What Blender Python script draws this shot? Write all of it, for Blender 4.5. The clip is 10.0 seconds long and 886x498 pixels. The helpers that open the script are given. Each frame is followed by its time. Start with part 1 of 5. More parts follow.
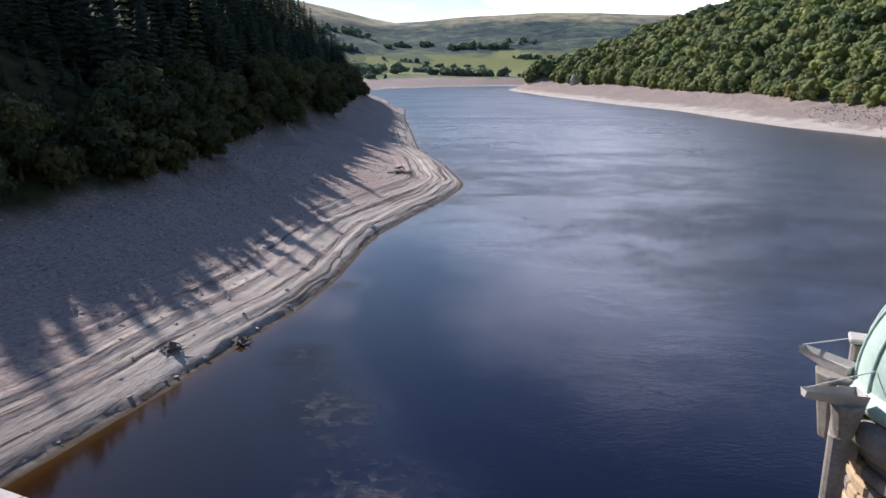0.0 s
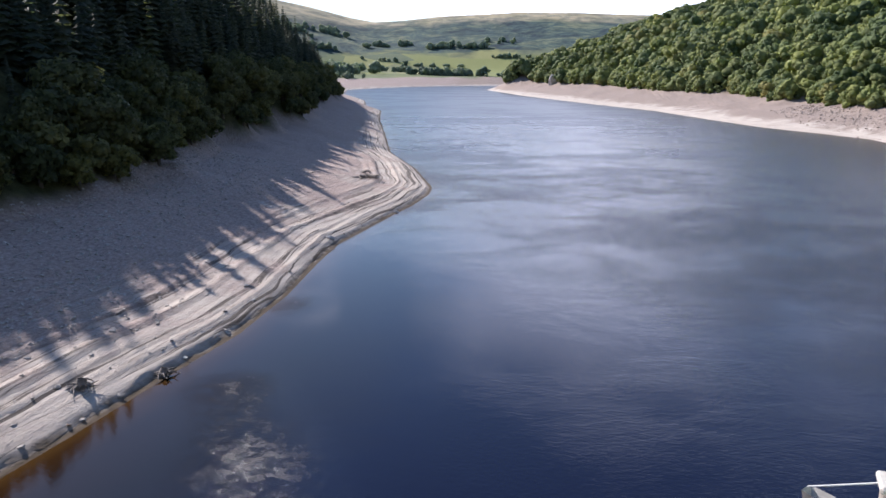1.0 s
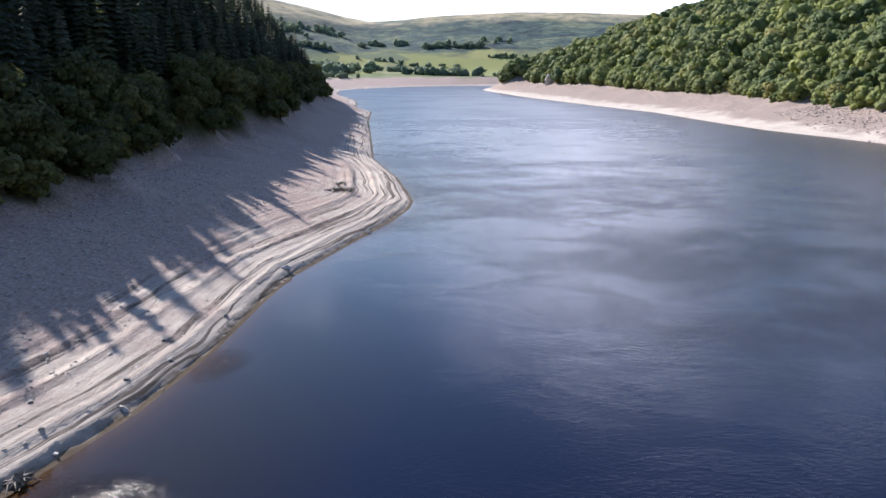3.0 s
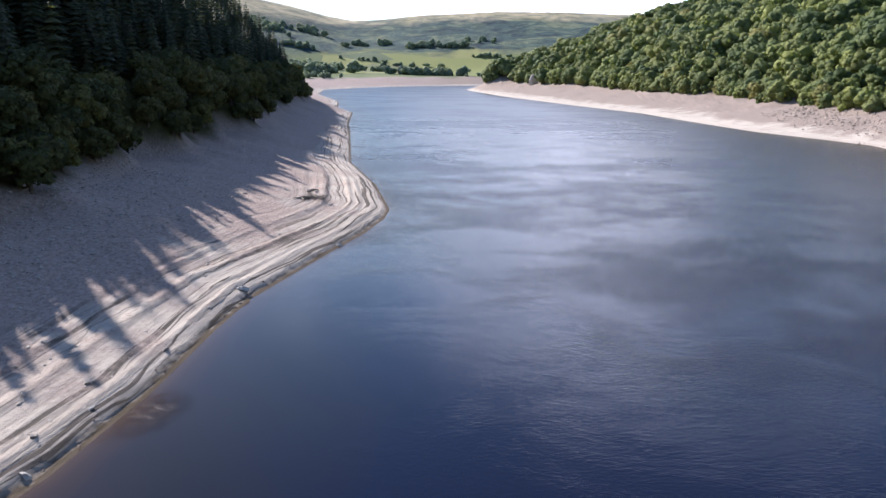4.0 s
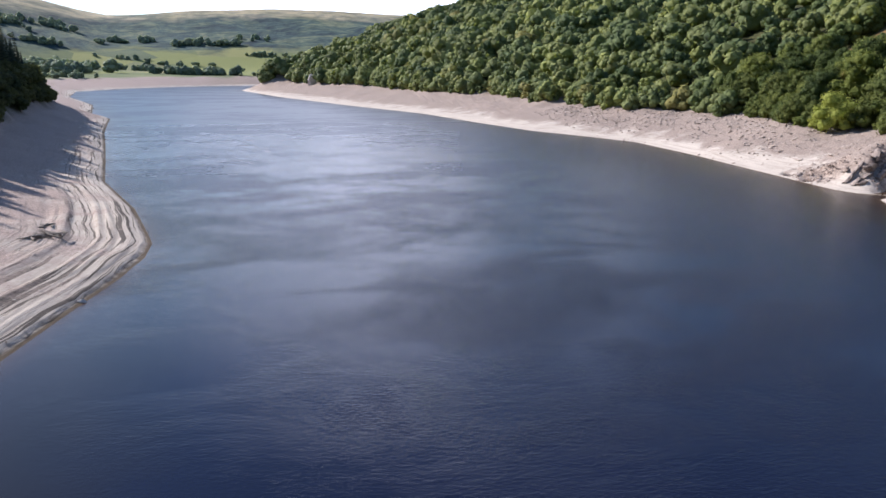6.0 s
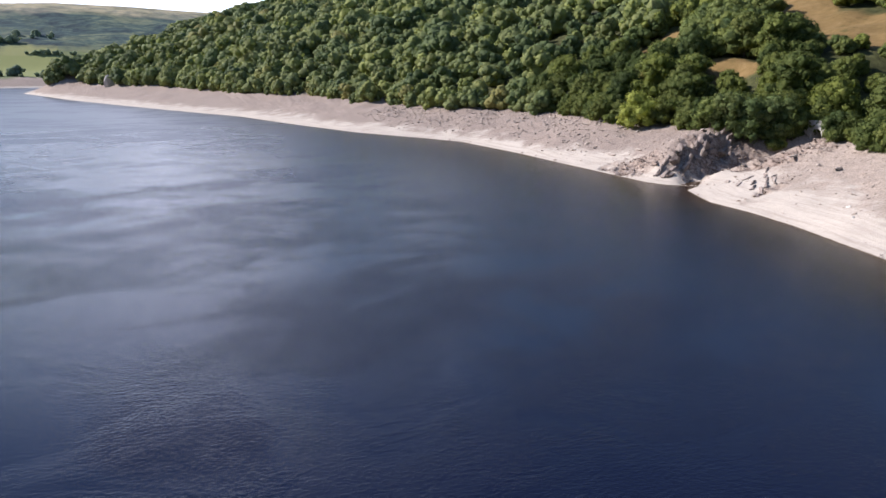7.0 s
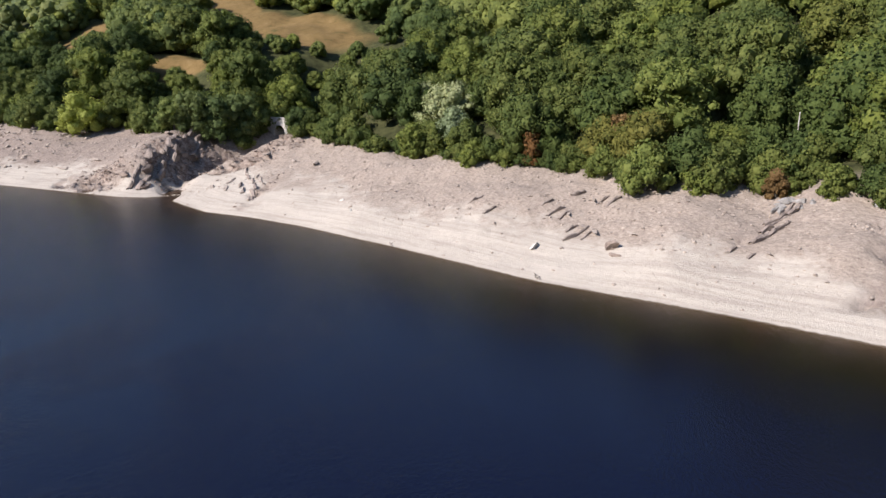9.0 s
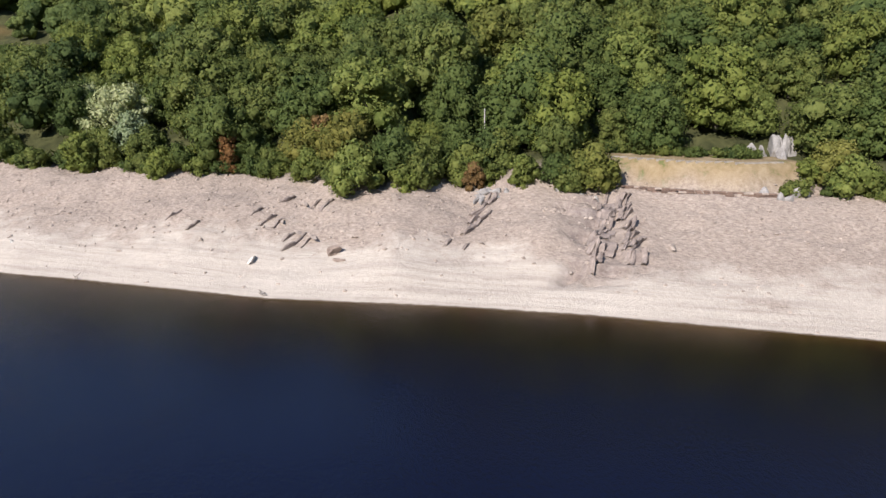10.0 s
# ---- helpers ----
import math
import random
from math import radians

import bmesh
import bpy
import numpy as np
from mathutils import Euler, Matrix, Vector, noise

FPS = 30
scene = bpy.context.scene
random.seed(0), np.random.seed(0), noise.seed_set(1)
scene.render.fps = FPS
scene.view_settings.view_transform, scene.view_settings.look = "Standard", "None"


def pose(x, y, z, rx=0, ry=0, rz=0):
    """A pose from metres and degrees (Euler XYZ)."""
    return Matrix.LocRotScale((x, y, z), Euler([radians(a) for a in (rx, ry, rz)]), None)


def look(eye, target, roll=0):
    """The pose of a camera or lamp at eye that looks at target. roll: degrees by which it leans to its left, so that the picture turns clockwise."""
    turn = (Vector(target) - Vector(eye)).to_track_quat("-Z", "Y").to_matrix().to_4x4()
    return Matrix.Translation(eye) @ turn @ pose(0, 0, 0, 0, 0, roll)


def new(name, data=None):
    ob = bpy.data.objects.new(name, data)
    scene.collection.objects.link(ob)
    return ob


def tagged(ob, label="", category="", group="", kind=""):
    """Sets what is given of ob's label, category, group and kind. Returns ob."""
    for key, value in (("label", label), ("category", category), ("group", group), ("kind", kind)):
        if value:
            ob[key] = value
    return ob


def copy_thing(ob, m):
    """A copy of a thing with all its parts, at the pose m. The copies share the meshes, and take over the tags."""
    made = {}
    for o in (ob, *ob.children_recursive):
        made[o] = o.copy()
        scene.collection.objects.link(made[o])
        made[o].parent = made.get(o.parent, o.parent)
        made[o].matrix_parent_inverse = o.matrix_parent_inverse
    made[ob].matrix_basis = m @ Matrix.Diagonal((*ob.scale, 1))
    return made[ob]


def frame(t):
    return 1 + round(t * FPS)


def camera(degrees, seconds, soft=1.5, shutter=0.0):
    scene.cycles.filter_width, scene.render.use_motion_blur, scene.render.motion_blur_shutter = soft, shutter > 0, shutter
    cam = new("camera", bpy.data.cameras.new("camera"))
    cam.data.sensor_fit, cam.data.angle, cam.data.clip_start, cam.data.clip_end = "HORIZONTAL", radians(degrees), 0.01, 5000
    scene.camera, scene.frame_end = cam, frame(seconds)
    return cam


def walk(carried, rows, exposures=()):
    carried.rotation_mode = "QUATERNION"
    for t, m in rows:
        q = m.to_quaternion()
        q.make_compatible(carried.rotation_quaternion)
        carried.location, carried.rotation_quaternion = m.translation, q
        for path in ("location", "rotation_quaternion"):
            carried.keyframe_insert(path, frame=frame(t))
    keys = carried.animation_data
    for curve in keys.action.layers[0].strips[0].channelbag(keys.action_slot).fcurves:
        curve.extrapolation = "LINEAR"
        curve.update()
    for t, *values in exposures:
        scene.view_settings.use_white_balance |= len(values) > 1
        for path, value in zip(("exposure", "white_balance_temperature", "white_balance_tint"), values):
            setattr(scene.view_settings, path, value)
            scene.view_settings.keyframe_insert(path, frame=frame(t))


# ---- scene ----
cam = camera(64.3, 10.0)
PATH = [
    (0, (-0.703, -10.558, 25.778), (-4.720, 8.433, 20.960), -0.09),
    (0.5, (0.451, -6.744, 25.821), (-4.453, 12.036, 20.996), -0.06),
    (1, (0.743, -3.085, 25.873), (-2.748, 16.006, 21.043), -0.05),
    (1.5, (1.033, 0.755, 26.042), (-2.442, 19.847, 21.204), -0.04),
    (2, (1.095, 4.772, 26.210), (-2.361, 23.866, 21.364), -0.02),
    (2.5, (1.042, 9.037, 26.247), (-2.393, 28.136, 21.406), -0.05),
    (4, (0.673, 22.652, 26.330), (-2.323, 41.823, 21.485), 0.03),
    (4.5, (0.512, 26.991, 26.573), (0.139, 46.389, 21.719), 0.08),
    (5, (0.198, 30.944, 26.810), (0.959, 50.330, 21.949), 0.08),
    (5.5, (0.387, 35.099, 27.099), (2.088, 54.422, 22.226), 0.05),
    (5.7, (0.300, 36.600, 27.190), (2.580, 55.866, 22.317), 0.03),
    (6.8, (-2.931, 42.415, 27.900), (2.995, 60.878, 23.000), -0.07),
    (7, (-3.123, 43.858, 27.944), (4.503, 61.690, 23.062), -0.09),
    (7.5, (-3.216, 48.392, 28.055), (6.981, 64.886, 23.159), -0.11),
    (8, (-2.445, 53.266, 28.171), (10.635, 67.576, 23.255), 0.01),
    (8.5, (-1.164, 58.423, 28.009), (14.271, 70.152, 23.091), 0.05),
    (9, (0.554, 63.126, 28.038), (18.440, 70.577, 23.083), 0.08),
    (9.5, (2.429, 67.149, 28.169), (21.066, 72.447, 23.210), 0.16),
    (10, (4.411, 69.346, 28.120), (23.748, 68.121, 23.163), 0.13),
]
EXPOSURES = [(0, 0.51, 6400, 18), (0.5, 0.64, 6400, 18), (1, 0.84, 6420, 18), (2.5, 1.02, 6440, 17), (4, 0.99, 6420, 17), (5, 0.87, 6400, 17), (7, 0.72, 6500, 17), (8.5, 0.62, 6620, 15), (10, 0.63, 6660, 14)]
walk(cam, [(t, look(eye, target, roll)) for t, eye, target, roll in PATH], [(t, stops, kelvin, tint) for t, stops, kelvin, tint in EXPOSURES])

# ---------------------------------------------------------------- light
SUN_AZ = radians(-53.5)      # measured from +y, to the right
SUN_EL = radians(33.8)
to_sun = Vector((math.sin(SUN_AZ) * math.cos(SUN_EL), math.cos(SUN_AZ) * math.cos(SUN_EL), math.sin(SUN_EL)))
sun = new("sun", bpy.data.lights.new("sun", "SUN"))
sun.data.energy, sun.data.angle, sun.data.color = 5.0, radians(0.55), (1.0, 0.95, 0.88)
sun.matrix_world = look(to_sun * 100, (0, 0, 0))

world = bpy.data.worlds.new("sky")
scene.world = world
world.use_nodes = True
wt = world.node_tree
wt.nodes.clear()


def link(tree, a, b):
    tree.links.new(a, b)


def node(tree, kind, **values):
    n = tree.nodes.new(kind)
    for key, value in values.items():
        if key in n.inputs:
            n.inputs[key].default_value = value
    return n


sky = wt.nodes.new("ShaderNodeTexSky")
sky.sky_type = "NISHITA"
sky.sun_disc = False
sky.sun_elevation, sky.sun_rotation = SUN_EL, SUN_AZ
sky.altitude, sky.air_density, sky.dust_density, sky.ozone_density = 250, 1.0, 0.06, 2.6
coord = wt.nodes.new("ShaderNodeTexCoord")
split = wt.nodes.new("ShaderNodeSeparateXYZ")
link(wt, coord.outputs["Generated"], split.inputs[0])
# broken fair-weather cloud on a flat layer: direction divided by its height
rise = wt.nodes.new("ShaderNodeMath"); rise.operation = "MAXIMUM"; rise.inputs[1].default_value = 0.03
link(wt, split.outputs["Z"], rise.inputs[0])
plus = wt.nodes.new("ShaderNodeMath"); plus.operation = "ADD"; plus.inputs[1].default_value = 0.12
link(wt, rise.outputs[0], plus.inputs[0])
flat = wt.nodes.new("ShaderNodeVectorMath"); flat.operation = "DIVIDE"
link(wt, coord.outputs["Generated"], flat.inputs[0])
both = wt.nodes.new("ShaderNodeCombineXYZ"); both.inputs[2].default_value = 1.0
link(wt, plus.outputs[0], both.inputs[0]); link(wt, plus.outputs[0], both.inputs[1])
link(wt, both.outputs[0], flat.inputs[1])
cloud = node(wt, "ShaderNodeTexNoise", Scale=1.9, Detail=7.0, Roughness=0.55, Distortion=0.3)
link(wt, flat.outputs[0], cloud.inputs["Vector"])
ramp = wt.nodes.new("ShaderNodeValToRGB")
ramp.color_ramp.elements[0].position, ramp.color_ramp.elements[1].position = 0.43, 0.62
# the cloud thickens towards the head of the valley and the horizon
ahead = wt.nodes.new("ShaderNodeVectorMath"); ahead.operation = "DOT_PRODUCT"
ahead.inputs[1].default_value = Vector((0.04, 0.93, 0.33)).normalized()
link(wt, coord.outputs["Generated"], ahead.inputs[0])
bias = wt.nodes.new("ShaderNodeMapRange")
bias.inputs["From Min"].default_value, bias.inputs["From Max"].default_value = 0.78, 0.97
bias.inputs["To Min"].default_value, bias.inputs["To Max"].default_value = -0.20, 0.04
link(wt, ahead.outputs["Value"], bias.inputs["Value"])
summed = wt.nodes.new("ShaderNodeMath"); summed.operation = "ADD"
link(wt, cloud.outputs["Fac"], summed.inputs[0]); link(wt, bias.outputs[0], summed.inputs[1])
low = wt.nodes.new("ShaderNodeMapRange")
low.inputs["From Min"].default_value, low.inputs["From Max"].default_value = 0.30, 0.58
low.inputs["To Min"].default_value, low.inputs["To Max"].default_value = 0.13, -0.24
link(wt, split.outputs["Z"], low.inputs["Value"])
aside = wt.nodes.new("ShaderNodeMapRange")
aside.inputs["From Min"].default_value, aside.inputs["From Max"].default_value = 0.04, 0.32
aside.inputs["To Min"].default_value, aside.inputs["To Max"].default_value = 0.0, -0.20
link(wt, split.outputs["X"], aside.inputs["Value"])
clear = wt.nodes.new("ShaderNodeMath"); clear.operation = "ADD"
link(wt, summed.outputs[0], clear.inputs[0]); link(wt, aside.outputs[0], clear.inputs[1])
sunward = wt.nodes.new("ShaderNodeMapRange")
sunward.inputs["From Min"].default_value, sunward.inputs["From Max"].default_value = -0.22, 0.02
sunward.inputs["To Min"].default_value, sunward.inputs["To Max"].default_value = -0.20, 0.0
link(wt, split.outputs["X"], sunward.inputs["Value"])
open_sky = wt.nodes.new("ShaderNodeMath"); open_sky.operation = "ADD"
link(wt, clear.outputs[0], open_sky.inputs[0]); link(wt, sunward.outputs[0], open_sky.inputs[1])
thick = wt.nodes.new("ShaderNodeMath"); thick.operation = "ADD"
link(wt, open_sky.outputs[0], thick.inputs[0]); link(wt, low.outputs[0], thick.inputs[1])
link(wt, thick.outputs[0], ramp.inputs[0])
mix = wt.nodes.new("ShaderNodeMix"); mix.data_type = "RGBA"
link(wt, ramp.outputs["Color"], mix.inputs["Factor"])
link(wt, sky.outputs[0], mix.inputs[6])
# cloud is whiter and brighter towards the horizon ahead
glare = wt.nodes.new("ShaderNodeMapRange")
glare.inputs["From Min"].default_value, glare.inputs["From Max"].default_value = 0.24, 0.06
link(wt, split.outputs["Z"], glare.inputs["Value"])
bank = wt.nodes.new("ShaderNodeMix"); bank.data_type = "RGBA"
link(wt, glare.outputs[0], bank.inputs["Factor"])
bank.inputs[6].default_value, bank.inputs[7].default_value = (9.2, 10.3, 12.9, 1), (12.6, 14.0, 17.0, 1)
link(wt, bank.outputs[2], mix.inputs[7])
back = wt.nodes.new("ShaderNodeBackground")
back.inputs["Strength"].default_value = 0.112
link(wt, mix.outputs[2], back.inputs["Color"])
wout = wt.nodes.new("ShaderNodeOutputWorld")
link(wt, back.outputs[0], wout.inputs["Surface"])


# ---------------------------------------------------------------- small tools
def smooth(a, b, x):
    t = np.clip((np.asarray(x, float) - a) / (b - a), 0, 1)
    return t * t * (3 - 2 * t)


def hashed(ix, iy, seed):
    n = (ix * 374761393 + iy * 668265263 + seed * 974634777) & 0x7FFFFFFF
    n = ((n ^ (n >> 13)) * 1274126177) & 0x7FFFFFFF
    return ((n ^ (n >> 16)) & 0xFFFF) / 65535.0


def value_noise(x, y, seed):
    ix, iy = np.floor(x).astype(np.int64), np.floor(y).astype(np.int64)
    fx, fy = x - ix, y - iy
    fx, fy = fx * fx * (3 - 2 * fx), fy * fy * (3 - 2 * fy)
    a, b = hashed(ix, iy, seed), hashed(ix + 1, iy, seed)
    c, d = hashed(ix, iy + 1, seed), hashed(ix + 1, iy + 1, seed)
    return (a * (1 - fx) + b * fx) * (1 - fy) + (c * (1 - fx) + d * fx) * fy - 0.5


def fbm(x, y, size, seed, octaves=4):
    total, amp, freq = 0.0, 1.0, 1.0 / size
    for k in range(octaves):
        total = total + amp * value_noise(x * freq + 17.3 * k, y * freq - 9.1 * k, seed + k)
        amp, freq = amp * 0.5, freq * 2.03
    return total


def raw_mesh(name, verts, faces, smooth_shade=False):
    me = bpy.data.meshes.new(name)
    verts, faces = np.asarray(verts, np.float32), np.asarray(faces, np.int32)
    k = faces.shape[1]
    me.vertices.add(len(verts)); me.vertices.foreach_set("co", verts.ravel())
    me.loops.add(faces.size); me.loops.foreach_set("vertex_index", faces.ravel())
    me.polygons.add(len(faces))
    me.polygons.foreach_set("loop_start", np.arange(0, faces.size, k, dtype=np.int32))
    me.polygons.foreach_set("loop_total", np.full(len(faces), k, np.int32))
    me.polygons.foreach_set("use_smooth", np.full(len(faces), smooth_shade, bool))
    me.update(calc_edges=True)
    return me


def add_vectors(me, name, values):
    a = me.attributes.new(name, "FLOAT_VECTOR", "POINT")
    a.data.foreach_set("vector", np.asarray(values, np.float32).ravel())


def add_attr(me, name, values):
    a = me.attributes.new(name, "FLOAT", "POINT")
    a.data.foreach_set("value", np.asarray(values, np.float32).ravel())


# ---------------------------------------------------------------- materials
def material(name):
    m = bpy.data.materials.new(name)
    m.use_nodes = True
    t = m.node_tree
    return m, t, t.nodes["Principled BSDF"]


def noise_node(t, scale, detail=5.0, rough=0.55, vec=None, dist=0.0):
    n = node(t, "ShaderNodeTexNoise", Scale=scale, Detail=detail, Roughness=rough, Distortion=dist)
    if vec is not None:
        link(t, vec, n.inputs["Vector"])
    return n.outputs["Fac"]


def ramp_node(t, fac, *stops):
    r = t.nodes.new("ShaderNodeValToRGB")
    while len(r.color_ramp.elements) < len(stops):
        r.color_ramp.elements.new(0.5)
    for e, (p, c) in zip(r.color_ramp.elements, stops):
        e.position = p
        e.color = (*c, 1) if not isinstance(c, (int, float)) else (c, c, c, 1)
    link(t, fac, r.inputs[0])
    return r.outputs["Color"]


def mix_node(t, fac, a, b, mode="MIX"):
    n = t.nodes.new("ShaderNodeMix"); n.data_type = "RGBA"; n.blend_type = mode
    for sock, v in ((n.inputs["Factor"], fac), (n.inputs[6], a), (n.inputs[7], b)):
        if isinstance(v, (int, float)):
            sock.default_value = v
        elif isinstance(v, tuple):
            sock.default_value = (*v, 1)
        else:
            link(t, v, sock)
    return n.outputs[2]


def math_node(t, op, a, b=0.0, clamp=False):
    n = t.nodes.new("ShaderNodeMath"); n.operation = op; n.use_clamp = clamp
    for sock, v in zip(n.inputs, (a, b)):
        if isinstance(v, (int, float)):
            sock.default_value = v
        else:
            link(t, v, sock)
    return n.outputs[0]


def bump_node(t, p, height, strength, distance):
    b = node(t, "ShaderNodeBump", Strength=strength, Distance=distance)
    link(t, height, b.inputs["Height"])
    link(t, b.outputs[0], p.inputs["Normal"])


def attr_node(t, name):
    a = t.nodes.new("ShaderNodeAttribute"); a.attribute_name = name
    return a.outputs["Fac"]


def position(t):
    return t.nodes.new("ShaderNodeNewGeometry").outputs["Position"]


def simple(name, dark, light, scale, rough=0.85, bump=0.3, dist=0.03, metal=0.0):
    """A surface with grain at two scales and relief."""
    m, t, p = material(name)
    pos = position(t)
    big, fine = noise_node(t, scale, 4, 0.6, pos), noise_node(t, scale * 7.3, 5, 0.65, pos)
    both = math_node(t, "ADD", math_node(t, "MULTIPLY", big, 0.6), math_node(t, "MULTIPLY", fine, 0.4))
    link(t, ramp_node(t, both, (0.33, dark), (0.67, light)), p.inputs["Base Color"])
    p.inputs["Roughness"].default_value, p.inputs["Metallic"].default_value = rough, metal
    bump_node(t, p, fine, bump, dist)
    return m


def leaf_material(name, dark, light, per_object=True, clumped=True):
    m, t, p = material(name)
    geo = t.nodes.new("ShaderNodeNewGeometry")
    tint = t.nodes.new("ShaderNodeObjectInfo").outputs["Random"] if per_object else attr_node(t, "tint")
    island = geo.outputs["Random Per Island"]
    base = mix_node(t, island, dark, light)
    tree = ramp_node(t, tint, (0.0, (0.50, 0.60, 0.62)), (0.22, (0.72, 0.80, 0.76)), (0.45, (0.96, 0.96, 0.90)), (0.66, (1.14, 1.08, 1.0)), (0.82, (1.24, 1.19, 0.88)), (0.92, (1.38, 1.34, 1.24)), (0.965, (1.22, 1.16, 1.0)), (1.0, (1.30, 1.02, 0.86)))
    col = mix_node(t, 1.0, base, tree, "MULTIPLY")
    link(t, col, p.inputs["Base Color"])
    p.inputs["Roughness"].default_value = 0.7
    p.inputs["Specular IOR Level"].default_value = 0.2
    glow = t.nodes.new("ShaderNodeBsdfTranslucent")
    rough = node(t, "ShaderNodeBump", Strength=0.9, Distance=0.35)
    link(t, noise_node(t, 2.6, 4, 0.7, position(t)), rough.inputs["Height"])
    if clumped:
        # leaves of one clump share its outward direction, as a canopy does
        out = t.nodes.new("ShaderNodeAttribute"); out.attribute_name = "outward"
        turn = t.nodes.new("ShaderNodeVectorTransform"); turn.vector_type = "NORMAL"; turn.convert_from, turn.convert_to = "OBJECT", "WORLD"
        link(t, out.outputs["Vector"], turn.inputs[0])
        both = t.nodes.new("ShaderNodeVectorMath"); both.operation = "MULTIPLY_ADD"
        link(t, geo.outputs["Normal"], both.inputs[0]); both.inputs[1].default_value = (0.80, 0.80, 0.80)
        link(t, turn.outputs[0], both.inputs[2])
        unit = t.nodes.new("ShaderNodeVectorMath"); unit.operation = "NORMALIZE"
        link(t, both.outputs[0], unit.inputs[0])
        link(t, unit.outputs[0], rough.inputs["Normal"])
        link(t, unit.outputs[0], glow.inputs["Normal"])
    link(t, rough.outputs[0], p.inputs["Normal"])
    link(t, mix_node(t, 1.0, col, (1.3, 1.35, 0.7), "MULTIPLY"), glow.inputs["Color"])
    both = t.nodes.new("ShaderNodeMixShader")
    both.inputs[0].default_value = 0.36
    link(t, p.outputs[0], both.inputs[1]); link(t, glow.outputs[0], both.inputs[2])
    link(t, both.outputs[0], t.nodes["Material Output"].inputs["Surface"])
    return m


LEAF = leaf_material("oak_leaves", (0.070, 0.100, 0.026), (0.166, 0.198, 0.060))
LEAF_STUFF = leaf_material("wood_leaves", (0.090, 0.122, 0.036), (0.204, 0.238, 0.074), False)
# haze over the distant hedges, put into a paler and bluer leaf colour
LEAF_FAR_HAZED = leaf_material("hazed_hedge_leaves", (0.190, 0.240, 0.190), (0.330, 0.385, 0.280), False)
# oak leaves lightened towards blue: the colour carries the haze up the lake
LEAF_UPLAKE_HAZED = leaf_material("hazed_uplake_leaves", (0.118, 0.154, 0.064), (0.244, 0.280, 0.112), False)
CONIFER = leaf_material("spruce_needles", (0.052, 0.066, 0.052), (0.110, 0.128, 0.094), False, False)
LEAF_DARK = leaf_material("shade_leaves", (0.084, 0.096, 0.050), (0.185, 0.198, 0.090))
BARK = simple("bark", (0.05, 0.04, 0.03), (0.17, 0.15, 0.12), 2.0, 0.9, 0.6, 0.05)
PALE_BARK = simple("pale_bark", (0.30, 0.27, 0.23), (0.55, 0.52, 0.46), 2.0, 0.85, 0.4, 0.03)
DRIFT = simple("driftwood", (0.08, 0.068, 0.06), (0.34, 0.30, 0.265), 2.5, 0.9, 0.5, 0.04)
ROCK = simple("mudstone", (0.19, 0.155, 0.135), (0.46, 0.39, 0.335), 0.9, 0.9, 0.8, 0.12)
DARK_ROCK = simple("wet_mudstone", (0.055, 0.036, 0.029), (0.24, 0.165, 0.130), 0.9, 0.75, 0.8, 0.12)
PALE_ROCK = simple("quartz_rock", (0.28, 0.26, 0.24), (0.60, 0.57, 0.53), 0.8, 0.85, 0.6, 0.1)
STONE = simple("dressed_stone", (0.15, 0.132, 0.115), (0.34, 0.305, 0.265), 1.6, 0.85, 0.5, 0.03)
WARM_STONE = simple("buff_stone", (0.34, 0.24, 0.13), (0.56, 0.43, 0.28), 1.6, 0.85, 0.5, 0.03)
COPPER = simple("green_copper", (0.30, 0.43, 0.37), (0.52, 0.64, 0.57), 0.9, 0.55, 0.15, 0.02)
LEAD = simple("lead_strap", (0.30, 0.33, 0.32), (0.5, 0.53, 0.51), 3.0, 0.5, 0.1, 0.01)
WIRE = simple("pale_cable", (0.55, 0.55, 0.52), (0.72, 0.72, 0.70), 5.0, 0.5, 0.1, 0.005)
CONCRETE = simple("parapet_stone", (0.32, 0.30, 0.275), (0.52, 0.50, 0.465), 1.2, 0.85, 0.4, 0.02)
GRASS = simple("dry_verge", (0.16, 0.13, 0.05), (0.34, 0.26, 0.13), 0.7, 0.95, 0.7, 0.1)

# ---------------------------------------------------------------- the lie of the land
# full-supply level of the lake is about 8 m over today's water, which is z = 0
LEFT = [(-60, -40), (0, -38), (24, -36.6), (38, -34.6), (50, -33.3), (60, -32.0), (73, -32.2), (88, -33.8), (99, -34.5),
        (122, -32.1), (136, -30.4), (148, -29.9), (157, -31.0), (166, -34.0), (189, -42.0), (229, -59.6), (292, -78), (388, -107),
        (440, -121), (494, -135), (540, -160), (685, -204), (900, -296), (1141, -368)]
RIGHT = [(1165, -141), (871, -63), (630, 17), (523, 57), (430, 77), (370, 92), (335, 108), (309, 118), (263, 119), (228, 117.5),
         (207, 117.0), (190, 116.5), (184, 118.5), (179.5, 124.0), (176, 117.5), (170, 114.5), (161, 110.5), (149, 109.6), (136, 106.9), (114, 99.8), (86.5, 90.0),
         (62, 85.3), (47, 81.4), (18, 71.7), (-60, 52)]
SHORE = [(x, y) for y, x in LEFT] + [(-345, 1330), (-300, 1455), (-215, 1560), (-90, 1600), (-20, 1450), (-70, 1290)] + [(x, y) for y, x in RIGHT]


